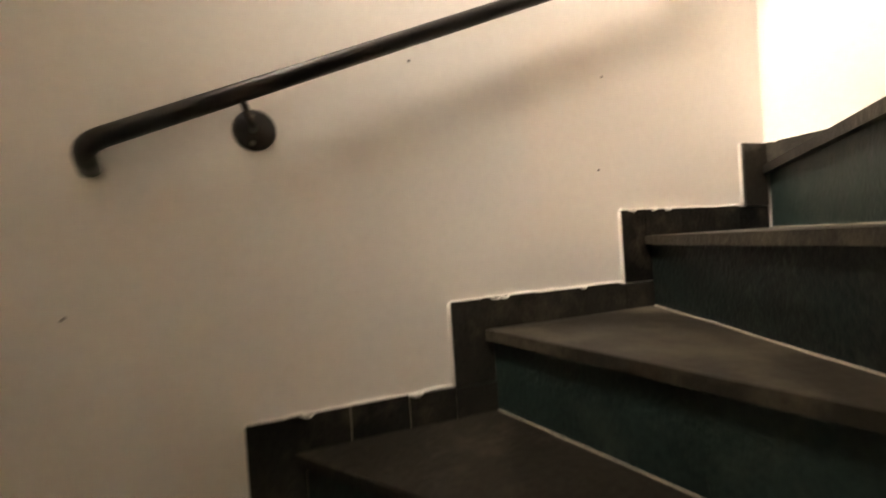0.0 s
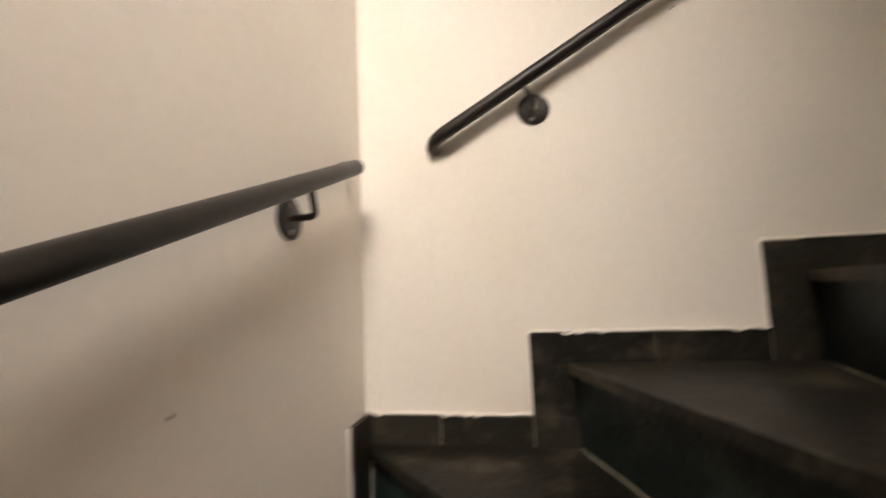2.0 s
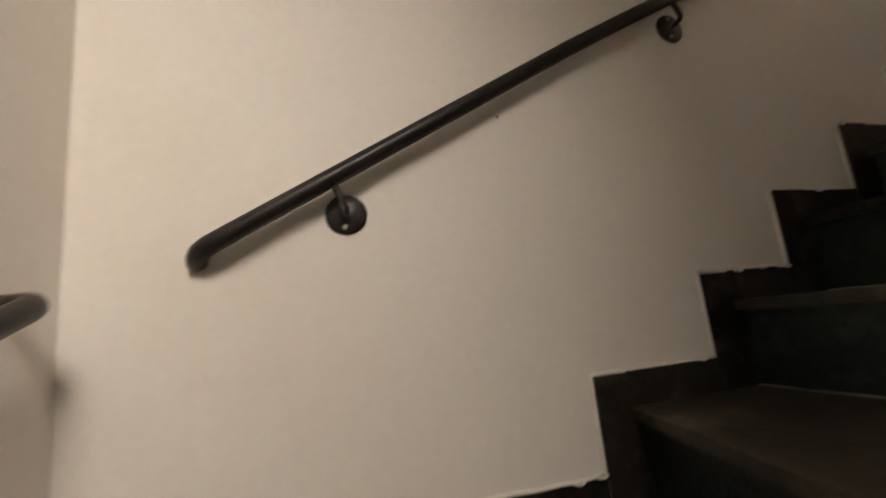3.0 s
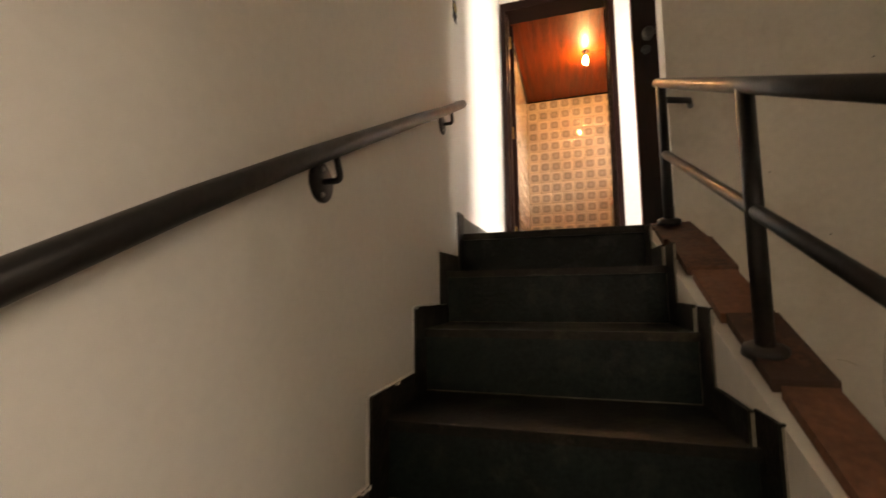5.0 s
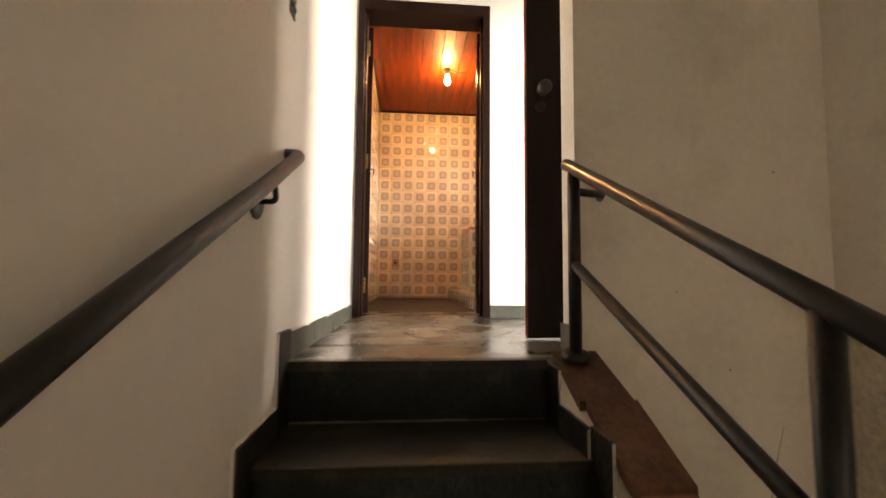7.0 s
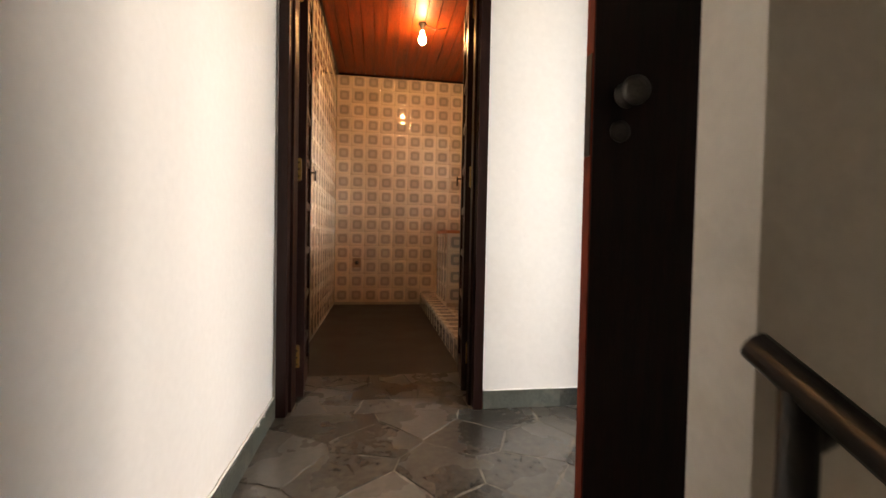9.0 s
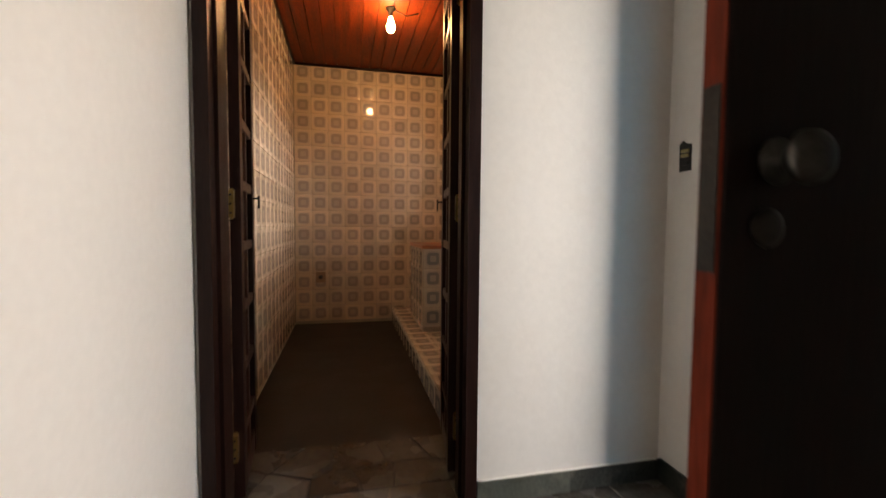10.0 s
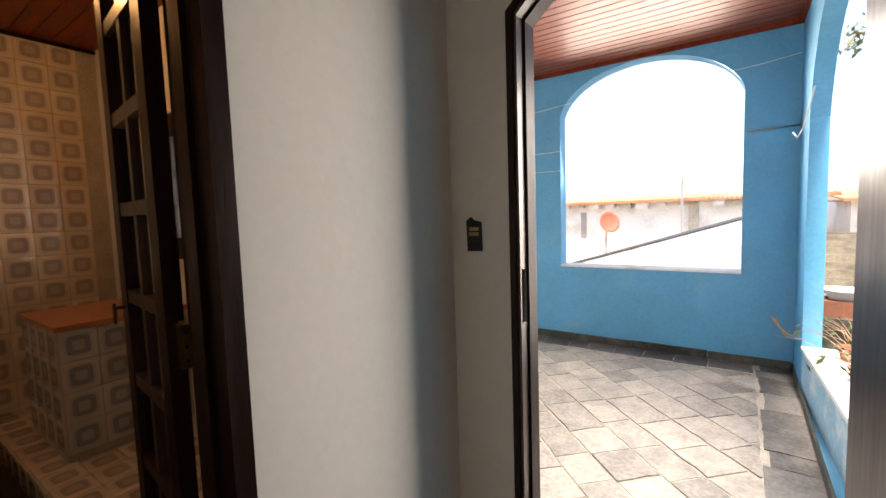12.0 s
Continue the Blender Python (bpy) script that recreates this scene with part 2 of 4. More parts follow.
DRYLEAF = mat("dry_leaf", (0.42, 0.20, 0.06), 0.8, var=0.3, scale=30, fine=120, bump=0.2)
POT = mat("clay_pot", (0.20, 0.075, 0.04), 0.8, var=0.2, fine=60)
WIRE = mat("pale_wire", (0.62, 0.64, 0.64), 0.6, var=0.1)
ROOF = mat("roof_tile", (0.52, 0.24, 0.13), 0.8, var=0.3, scale=5, fine=40, bump=0.3)
HOUSE = mat("pale_render", (0.74, 0.72, 0.68), 0.9, var=0.08, scale=1, fine=20, bump=0.2, stain=(0.4, 0.36, 0.3), stain_amount=0.6, stain_scale=1.2)
CORRU = mat("fibre_cement", (0.46, 0.42, 0.34), 0.85, var=0.25, scale=3, fine=30, bump=0.2, stain=(0.16, 0.13, 0.10), stain_amount=0.7, stain_scale=4)
CORRU_OLD = mat("weathered_corrugated_sheet", (0.085, 0.074, 0.052), 0.9, var=0.4, scale=6, fine=40, bump=0.3, stain=(0.025, 0.021, 0.016), stain_amount=0.8, stain_scale=5)
DISH = mat("red_dish", (0.60, 0.10, 0.06), 0.5, var=0.1)
GROUND = mat("ground_earth", (0.22, 0.19, 0.15), 0.95, var=0.3, scale=0.4, fine=6, bump=0.4)


# ---- mesh helpers ----
def box(bm, x0, y0, z0, x1, y1, z1):
    v = [bm.verts.new(p) for p in ((x0, y0, z0), (x1, y0, z0), (x1, y1, z0), (x0, y1, z0), (x0, y0, z1), (x1, y0, z1), (x1, y1, z1), (x0, y1, z1))]
    for f in ((0, 3, 2, 1), (4, 5, 6, 7), (0, 1, 5, 4), (1, 2, 6, 5), (2, 3, 7, 6), (3, 0, 4, 7)):
        bm.faces.new([v[i] for i in f])
    return bm


def prism(bm, pts, a, b, axis="z"):
    """The polygon pts, drawn in the plane across axis, raised from a to b."""
    def place(p, h):
        return {"z": (p[0], p[1], h), "y": (p[0], h, p[1]), "x": (h, p[0], p[1])}[axis]
    lo = [bm.verts.new(place(p, a)) for p in pts]
    hi = [bm.verts.new(place(p, b)) for p in pts]
    bm.faces.new(lo[::-1])
    bm.faces.new(hi)
    k = len(pts)
    for i in range(k):
        bm.faces.new((lo[i], lo[(i + 1) % k], hi[(i + 1) % k], hi[i]))
    return bm


def tube(bm, pts, r, seg=12, r2=None):
    """A round bar along pts; r2: the radius at its end."""
    pts = [Vector(p) for p in pts]
    rings = []
    up = None
    for i, p in enumerate(pts):
        d = (pts[min(i + 1, len(pts) - 1)] - pts[max(i - 1, 0)]).normalized()
        if up is None:
            up = d.orthogonal().normalized()
        up = (up - d * up.dot(d)).normalized()
        side = d.cross(up)
        rad = r if r2 is None else r + (r2 - r) * i / (len(pts) - 1)
        rings.append([bm.verts.new(p + rad * (math.cos(2 * math.pi * k / seg) * up + math.sin(2 * math.pi * k / seg) * side)) for k in range(seg)])
    for a, b in zip(rings, rings[1:]):
        for k in range(seg):
            f = bm.faces.new((a[k], a[(k + 1) % seg], b[(k + 1) % seg], b[k]))
            f.smooth = True
    bm.faces.new(rings[0][::-1])
    bm.faces.new(rings[-1])
    return bm


def bend(a, corner, b, r, steps=6):
    """Points of a rounded corner between the ways to a and b."""
    a, corner, b = Vector(a), Vector(corner), Vector(b)
    p, q = corner + (a - corner).normalized() * r, corner + (b - corner).normalized() * r
    return [p.lerp(corner, s).lerp(corner.lerp(q, s), s) for s in [i / steps for i in range(steps + 1)]]


def lathe(bm, profile, centre, axis, seg=20):
    """A turned shape: profile of (radius, height) along axis from centre."""
    axis = Vector(axis).normalized()
    u = axis.orthogonal().normalized()
    w = axis.cross(u)
    rings = []
    for r, hgt in profile:
        c = Vector(centre) + axis * hgt
        if r < 1e-5:
            rings.append([bm.verts.new(c)])
        else:
            rings.append([bm.verts.new(c + r * (math.cos(2 * math.pi * k / seg) * u + math.sin(2 * math.pi * k / seg) * w)) for k in range(seg)])
    for a, b in zip(rings, rings[1:]):
        for k in range(seg):
            vs = [a[k % len(a)], a[(k + 1) % len(a)], b[(k + 1) % len(b)], b[k % len(b)]]
            vs = list(dict.fromkeys(vs))
            if len(vs) > 2:
                f = bm.faces.new(vs)
                f.smooth = True
    return bm


def mesh_of(name, bm, material, bevel=0.0):
    if bevel:
        sharp = [e for e in bm.edges if len(e.link_faces) == 2 and e.calc_face_angle(0) > 0.6]
        bmesh.ops.bevel(bm, geom=sharp, offset=bevel, segments=2, affect="EDGES", clamp_overlap=True)
    bmesh.ops.recalc_face_normals(bm, faces=bm.faces)
    me = bpy.data.meshes.new(name)
    bm.to_mesh(me)
    bm.free()
    me.materials.append(material)
    return me


def part(name, bm, material, parent=None, label="", bevel=0.0):
    ob = new(name, mesh_of(name, bm, material, bevel))
    ob.parent = parent
    return tagged(ob, label)


def thing(name, label, category, group="", kind="", at=(0, 0, 0)):
    ob = new(name)
    ob.location = at
    ob.empty_display_size = 0.1
    return tagged(ob, label, category, group, kind)


def under(name, bm, material, parent, label="", bevel=0.0):
    """part() for a mesh drawn in world places under a thing that stands elsewhere."""
    ob = part(name, bm, material, parent, label, bevel)
    ob.matrix_parent_inverse = Matrix.Translation(parent.location).inverted()
    return ob


def structure(name, bm, material, label, category, bevel=0.0):
    return tagged(part(name, bm, material, None, "", bevel), label, category, kind="structure")


def B():
    return bmesh.new()


def arch_pts(a0, a1, z0, spring, rise, steps=18, cut=0.18):
    """Outline of an arched opening: sill corners, then the head from side to side, an ellipse cut off at the angle cut."""
    mid, half = (a0 + a1) / 2, (a1 - a0) / 2
    head = []
    for i in range(steps + 1):
        th = cut + (math.pi - 2 * cut) * i / steps
        head.append((mid + half * math.cos(th) / math.cos(cut), spring + rise * (math.sin(th) - math.sin(cut)) / (1 - math.sin(cut))))
    return [(a1, z0)] + head + [(a0, z0)]


def wall_with_arch(bm, lo, hi, a0, a1, z0, z1, thick0, thick1, axis, spring, rise, cut=0.18):
    """A wall slab lo..hi (along, height) with an arched opening a0..a1 from z0."""
    swap = {"x": "x", "y": "y"}[axis]
    def P(pts):
        prism(bm, pts, thick0, thick1, swap)
    if z0 > lo[1] + 1e-4:
        P([(a0, lo[1]), (a1, lo[1]), (a1, z0), (a0, z0)])
    P([(lo[0], lo[1]), (a0, lo[1]), (a0, hi[1]), (lo[0], hi[1])])
    P([(a1, lo[1]), (hi[0], lo[1]), (hi[0], hi[1]), (a1, hi[1])])
    head = arch_pts(a0, a1, z0, spring, rise, cut=cut)[1:-1]
    for p, q in zip(head, head[1:]):
        if abs(p[0] - q[0]) > 1e-6:
            P([(q[0], q[1]), (p[0], p[1]), (p[0], hi[1]), (q[0], hi[1])])
    bmesh.ops.remove_doubles(bm, verts=bm.verts, dist=1e-5)
    return bm

# ---- plan ----
H = 0.195          # riser
SK = 0.087         # skirting height
LOW = -3.2         # lowest floor of the stairwell
TOP = 2.62         # ceiling over stairs and landing
LAND_Y = 2.486     # edge of the landing
DOOR_Y = 3.90      # wall with the kitchen door
EAST_X = 1.59      # landing wall with the veranda door
KX, KY, KZ = -0.035, 6.80, 2.46   # kitchen: west wall, back wall, ceiling
VX, VY, VZ, NY = 4.55, 2.79, 2.585, 7.3   # veranda: far wall, low wall, ceiling, end


SPRING, RISE, CUT = 1.83, 0.19, 1.0    # head of the veranda doorway
WIN = (5.0, 5.90, 1.06, 1.89)          # kitchen window towards the veranda


def right_x(y):
    """Stair-side face of the parapet, which leans away slightly downstairs."""
    return 0.768 + (2.41 - y) * 0.06


def cap_z(y):
    return -0.005 + (y - 2.49) * 0.51


# ---- large structure ----
bm = box(B(), -0.17, -0.17, LOW, 0.0, DOOR_Y + 0.15, TOP)
structure("wall_west", bm, PLASTER, "white plastered wall beside the stairs", "wall")
bm = box(B(), 0.0, -0.17, LOW, 2.2, 0.0, TOP)
structure("wall_south", bm, PLASTER, "cream plastered wall behind the turning steps", "wall")
bm = B()
# the gap in this wall is the added window's opening, never in view
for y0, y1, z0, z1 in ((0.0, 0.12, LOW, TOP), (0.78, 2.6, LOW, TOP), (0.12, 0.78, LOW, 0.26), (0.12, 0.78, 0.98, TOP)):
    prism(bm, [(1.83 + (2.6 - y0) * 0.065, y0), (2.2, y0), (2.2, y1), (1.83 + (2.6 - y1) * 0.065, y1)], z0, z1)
structure("wall_stair_east", bm, PLASTER_OLD, "worn plaster wall with damp patches beside the lower stairs", "wall")
bm = box(B(), 0.901, 2.6, LOW, 2.2, 2.72, TOP)
structure("wall_stair_north", bm, PLASTER_OLD, "greyish plastered wall end at the stair head", "wall", 0.006)
bm = B()
wall_with_arch(bm, (2.72, -0.2), (WIN[0], TOP), 2.87, 3.69, -0.2, 0, EAST_X, 1.69, "x", SPRING, RISE, CUT)
for y0, y1, z0, z1 in ((WIN[1], NY + 0.15, -0.2, TOP), (WIN[0], WIN[1], -0.2, WIN[2]), (WIN[0], WIN[1], WIN[3], TOP)):
    box(bm, EAST_X, y0, z0, 1.69, y1, z1)
structure("wall_landing_east", bm, PLASTER, "off-white landing wall with the veranda doorway", "wall")
bm = B()
for a in ((0.0, DOOR_Y, -0.2, 0.012, DOOR_Y + 0.15, TOP), (0.863, DOOR_Y, -0.2, EAST_X, DOOR_Y + 0.15, TOP), (0.012, DOOR_Y, 2.033, 0.863, DOOR_Y + 0.15, TOP)):
    box(bm, *a)
structure("wall_north", bm, PLASTER, "white landing wall round the kitchen doorway", "wall")
bm = box(B(), -0.17, -0.17, TOP, 2.2, DOOR_Y + 0.15, TOP + 0.12)
structure("ceiling_stair", bm, PLASTER, "white plastered ceiling over stairs and landing", "ceiling")
bm = box(B(), -0.17, -0.17, LOW - 0.12, 2.2, 2.6, LOW)
structure("floor_lower", bm, CONCRETE, "bare concrete floor below the stairs", "floor")
bm = box(B(), 0.0, LAND_Y + 0.03, -0.2, 0.895, 2.72, -0.0035)
box(bm, 0.0, 2.72, -0.2, EAST_X, DOOR_Y, -0.0035)
box(bm, EAST_X, 2.87, -0.2, 1.69, 3.69, -0.0035)
box(bm, 0.012, DOOR_Y, -0.2, 0.863, DOOR_Y + 0.15, -0.0035)
landing = structure("floor_landing", bm, FGROUT, "dark grey crazy-paved slate landing floor", "floor")

# kitchen shell
bm = box(B(), KX - 0.17, DOOR_Y + 0.15, -0.2, KX - 0.008, KY + 0.16, KZ + 0.2)
wall_kw = structure("wall_kitchen_west", bm, GROUT, "kitchen wall clad in patterned square tiles", "wall")
bm = box(B(), KX - 0.008, KY + 0.008, -0.2, EAST_X, KY + 0.16, KZ + 0.2)
wall_kn = structure("wall_kitchen_north", bm, GROUT, "kitchen end wall clad in patterned square tiles", "wall")
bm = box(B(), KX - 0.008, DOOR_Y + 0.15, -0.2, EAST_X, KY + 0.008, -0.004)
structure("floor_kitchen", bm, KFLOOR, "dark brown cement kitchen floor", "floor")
bm = B()
x = KX - 0.006
while x < EAST_X - 0.01:
    w = min(0.098, EAST_X - x)
    box(bm, x + 0.002, DOOR_Y + 0.152, KZ, x + w - 0.002, KY + 0.006, KZ + 0.018)
    x += 0.10
box(bm, KX - 0.006, DOOR_Y + 0.152, KZ + 0.018, EAST_X, KY + 0.006, KZ + 0.05)
structure("ceiling_kitchen", bm, CEIL_WOOD, "varnished reddish plank ceiling of the kitchen", "ceiling")
bm = tube(B(), [(KX + 0.004, DOOR_Y + 0.16, KZ - 0.012), (KX + 0.004, KY, KZ - 0.012)], 0.012, 8)
tube(bm, [(KX, KY - 0.004, KZ - 0.012), (EAST_X, KY - 0.004, KZ - 0.012)], 0.012, 8)
structure("trim_kitchen_ceiling", bm, WOOD, "thin dark wooden cove under the plank ceiling", "trim")

# veranda shell
bm = box(B(), 1.69, VY - 0.1, -0.3, VX + 0.15, NY, -0.006)
veranda_floor = structure("floor_veranda", bm, VGROUT, "grey slate paved veranda floor with pale worn joints", "floor")
bm = B()
for y0, y1, a0, a1 in ((VY - 0.10, 5.0, 3.13, 4.585), (5.0, NY, 5.40, 6.855)):
    wall_with_arch(bm, (y0, -0.3), (y1, 2.9), a0, a1, 0.725, 0, VX, VX + 0.15, "x", 2.17, 0.375)
structure("wall_veranda_east", bm, BLUE, "sky-blue painted veranda wall with two arched openings", "wall")
bm = B()
wall_with_arch(bm, (1.69, -0.3), (VX, 2.9), 2.35, 4.05, 0.0, 0, VY - 0.10, VY, "y", 1.80, 0.62)
structure("wall_veranda_south", bm, BLUE, "sky-blue painted veranda wall with a wide arch", "wall")
bm = box(B(), 1.69, NY, -0.3, VX + 0.15, NY + 0.15, 2.9)
structure("wall_veranda_north", bm, BLUE, "sky-blue painted end wall of the veranda", "wall")
bm = B()
x = 1.70
while x < VX - 0.01:
    box(bm, x + 0.006, VY, VZ, min(x + 0.086, VX), NY, VZ + 0.014)
    x += 0.092
box(bm, 1.69, VY - 0.1, VZ + 0.014, VX + 0.15, NY + 0.15, VZ + 0.12)
structure("ceiling_veranda", bm, VCEIL_WOOD, "reddish slatted wooden veranda ceiling", "ceiling")
bm = box(B(), VX - 0.018, VY, VZ - 0.035, VX, NY, VZ)
box(bm, 1.76, VY, VZ - 0.035, VX - 0.018, VY + 0.018, VZ)
structure("trim_veranda_ceiling", bm, WOOD_RED, "reddish wooden batten along the ceiling edge", "trim")

# ---- staircase ----
LINES = [  # outer end, inner end of each riser, from below
    ((2.02, 1.75), (0.96, 1.75)), ((2.02, 1.45), (0.96, 1.45)), ((2.02, 1.15), (0.96, 1.15)), ((2.02, 0.60), (0.95, 0.88)),
    ((2.0, 0.0), (0.93, 0.82)), ((1.475, 0.0), (0.90, 0.80)), ((1.03, 0.0), (0.845, 0.785)), ((0.52, 0.0), (0.83, 0.775)),
    ((0.02, 0.0), (0.82, 0.785)), ((0.0, 0.505), (0.83, 0.80)), ((0.0, 1.03), (right_x(0.84), 0.84)),
    ((0.0, 1.352), (right_x(1.352), 1.352)), ((0.0, 1.632), (right_x(1.632), 1.632)), ((0.0, 1.935), (right_x(1.935), 1.935)),
    ((0.0, 2.208), (right_x(2.208), 2.208)), ((0.0, LAND_Y), (right_x(LAND_Y), LAND_Y))]
FIRST = -15        # level, in risers, after the first line
stairs = thing("staircase", "dark slate winding staircase between white plastered walls", "staircase", kind="structure", at=(0.4, 0.4, LOW))


def shifted(line, d):
    """The line moved downstairs by d."""
    (ax, ay), (bx, by) = line
    dx, dy = bx - ax, by - ay
    k = math.hypot(dx, dy)
    nx, ny = -dy / k * d, dx / k * d
    return (ax - nx, ay - ny), (bx - nx, by - ny)


def step(i):
    line, nxt = LINES[i], LINES[i + 1] if i + 1 < len(LINES) else None
    z = (FIRST + i) * H + (0.016 if i + 1 < len(LINES) else 0.0)
    # risers point upstairs on their left; downstairs is to the right of outer -> inner
    a, b = line
    front = [a, b]
    if nxt is None:
        back = [(line[1][0], LAND_Y + 0.05), (0.0, LAND_Y + 0.05)]
    else:
        c, d = shifted(nxt, -0.021)
        back = [d, c]
        if i == 8:
            back = [d, c, (0.0, 0.0)]
    pts = front + back
    bm = prism(B(), pts, z - 0.025, z)
    if nxt is not None:
        under("tread", bm, SLATE, stairs, bevel=0.004)
    else:
        bm.free()
        bm = prism(B(), [(0.0, LAND_Y), (right_x(LAND_Y), LAND_Y), (right_x(LAND_Y), LAND_Y + 0.03), (0.0, LAND_Y + 0.03)], -0.03, -0.001)
        under("tread", bm, SLATE, stairs, "worn slate nosing at the landing", 0.004)
    a, b = shifted(line, -0.02)
    c, d = shifted(line, -0.038)
    bm = prism(B(), [a, b, d, c], z - H, z - 0.025)
    under("riser", bm, RISER, stairs, "blue-green slate riser")
    if nxt is not None:
        bm = prism(B(), [c, d] + back, max(LOW, z - 0.75), z - 0.025)
        under("step_core", bm, CONCRETE, stairs)


for i in range(len(LINES)):
    step(i)
# pale mortar at the foot of each riser
for i in range(1, len(LINES)):
    (ax, ay), (bx, by) = shifted(LINES[i], -0.019)
    z = (FIRST + i - 1) * H + 0.0165
    n = 14
    pts = [(ax + (bx - ax) * k / n, ay + (by - ay) * k / n, z + random.uniform(-0.001, 0.001)) for k in range(n + 1)]
    under("mortar_line", tube(B(), pts, 0.0016, 6), GROUT, stairs, "thin pale mortar line")


def skirt_piece(u0, u1, z0, z1, face, side, material=SKIRT, parent=None, stones=1):
    """Slate pieces on a wall: along u (y or x), from z0 to z1, standing 11 mm off the wall face."""
    cuts = [u0 + (u1 - u0) * k / stones for k in range(stones + 1)]
    back, t = B(), 0.0075
    lo, hi = {"x": ((face, u0), (face + t, u1)), "-x": ((face - t, u0), (face, u1)), "-y": ((u0, face - t), (u1, face)), "y": ((u0, face), (u1, face + t))}[side]
    box(back, lo[0], lo[1], z0, hi[0], hi[1], z1 - 0.006)
    bed = part("mortar_bed", back, GROUT, parent)
    if parent is not None:
        bed.matrix_parent_inverse = Matrix.Translation(parent.location).inverted()
    for k in range(1, stones):
        cuts[k] += random.uniform(-0.1, 0.1) * (u1 - u0) / stones
    for k in range(stones):
        g = 0.001
        bm = B()
        lo, hi = cuts[k] + g, cuts[k + 1] - g
        t = random.uniform(0.009, 0.014)
        if side == "x":
            box(bm, face, lo, z0, face + t, hi, z1 + random.uniform(-0.003, 0.003))
        elif side == "-x":
            box(bm, face - t, lo, z0, face, hi, z1 + random.uniform(-0.003, 0.003))
        elif side == "-y":
            box(bm, lo, face - t, z0, hi, face, z1 + random.uniform(-0.003, 0.003))
        else:
            box(bm, lo, face, z0, hi, face + t, z1 + random.uniform(-0.003, 0.003))
        ob = part("skirting_stone", bm, material, parent, bevel=0.002)
        if parent is not None:
            ob.matrix_parent_inverse = Matrix.Translation(parent.location).inverted()


STRIP = 0.08
# along the west wall
ys = [0.012] + [LINES[i][0][1] for i in range(9, 16)]
for k in range(7):
    z = (k - 7) * H
    y0 = ys[k] if k else 0.012
    y1 = ys[k + 1]
    skirt_piece(y0, y1 - STRIP, z, z + SK, 0.0, "x", parent=stairs, stones=2 if k < 2 else 1)
    skirt_piece(y1 - STRIP, y1 + 0.026, z, z + SK - 0.002, 0.0, "x", parent=stairs)
    skirt_piece(y1 - STRIP, y1 + 0.026, z + SK, z + H + SK, 0.0, "x", parent=stairs)
# along the south wall
xs = [1.99, 1.475, 1.03, 0.52, 0.06]
for k in range(4):
    z = (k - 11) * H
    x0, x1 = xs[k + 1], xs[k]
    skirt_piece(x0 + STRIP, x1, z, z + SK, 0.0, "y", parent=stairs, stones=3)
    skirt_piece(x0 - 0.03 if k < 3 else 0.013, x0 + STRIP, z, z + SK - 0.002, 0.0, "y", parent=stairs)
    skirt_piece(x0 - 0.03 if k < 3 else 0.013, x0 + STRIP - (0.022 if k == 3 else 0), z + SK, z + H + SK, 0.0, "y", parent=stairs)
# along the parapet
for k in range(2, 7):
    z = (k - 7) * H
    y0, y1 = ys[k], ys[k + 1]
    xf = right_x((y0 + y1) / 2) + 0.004
    skirt_piece(y0 + 0.01, y1 - STRIP, z, z + SK, xf, "-x", parent=stairs)
    skirt_piece(y1 - STRIP, y1 + 0.026, z, z + H + SK if k < 6 else z + H - 0.01, xf, "-x", parent=stairs)

# uneven white paint edges along the skirting
bead = B()


def bead_line(p, q, smears=True):
    p, q = Vector(p), Vector(q)
    n = max(2, int((q - p).length / 0.025))
    pts = [p.lerp(q, k / n) + Vector((0, 0, random.uniform(-0.0024, 0.0024))) for k in range(n + 1)]
    tube(bead, pts, 0.0042, 6)
    if smears and abs(p.z - q.z) < 0.02:      # smears of paint that run over the stones' edge
        out = Vector((0.009, 0, 0)) if p.x < 0.01 else Vector((0, 0.009, 0))
        for a, b in zip(pts, pts[1:]):
            if random.random() < 0.14:
                tube(bead, [a + out * 0.6, a.lerp(b, 0.3) + out + Vector((0, 0, -0.003)), a.lerp(b, 0.7) + out + Vector((0, 0, -0.0035)), b + out * 0.6], random.uniform(0.002, 0.0032), 6)


for k in range(7):
    z = (k - 7) * H + SK
    y0, y1 = (ys[k] if k else 0.0), ys[k + 1]
    bead_line((0.004, y0 - (0 if k == 0 else STRIP), z + 0.002), (0.004, y1 - STRIP, z + 0.002))
    bead_line((0.004, y1 - STRIP - 0.002, z), (0.004, y1 - STRIP - 0.002, z + H))
for k in range(4):
    z = (k - 11) * H + SK
    bead_line((xs[k] + (STRIP if k else 0), 0.004, z + 0.002), (xs[k + 1] + STRIP, 0.004, z + 0.002))
    if k < 3:
        bead_line((xs[k + 1] + STRIP + 0.002, 0.004, z), (xs[k + 1] + STRIP + 0.002, 0.004, z + H))
    else:
        bead_line((xs[k + 1] + STRIP - 0.02, 0.004, z), (xs[k + 1] + STRIP - 0.02, 0.004, z + H))
bead_line((0.004, LAND_Y, SK - 0.007), (0.004, DOOR_Y - 0.02, SK - 0.007))
bead_line((0.87, DOOR_Y - 0.004, SK - 0.011), (EAST_X - 0.01, DOOR_Y - 0.004, SK - 0.011), False)
structure("trim_paint_edge", bead, BEAD, "uneven white paint edge over the slate skirting", "trim")

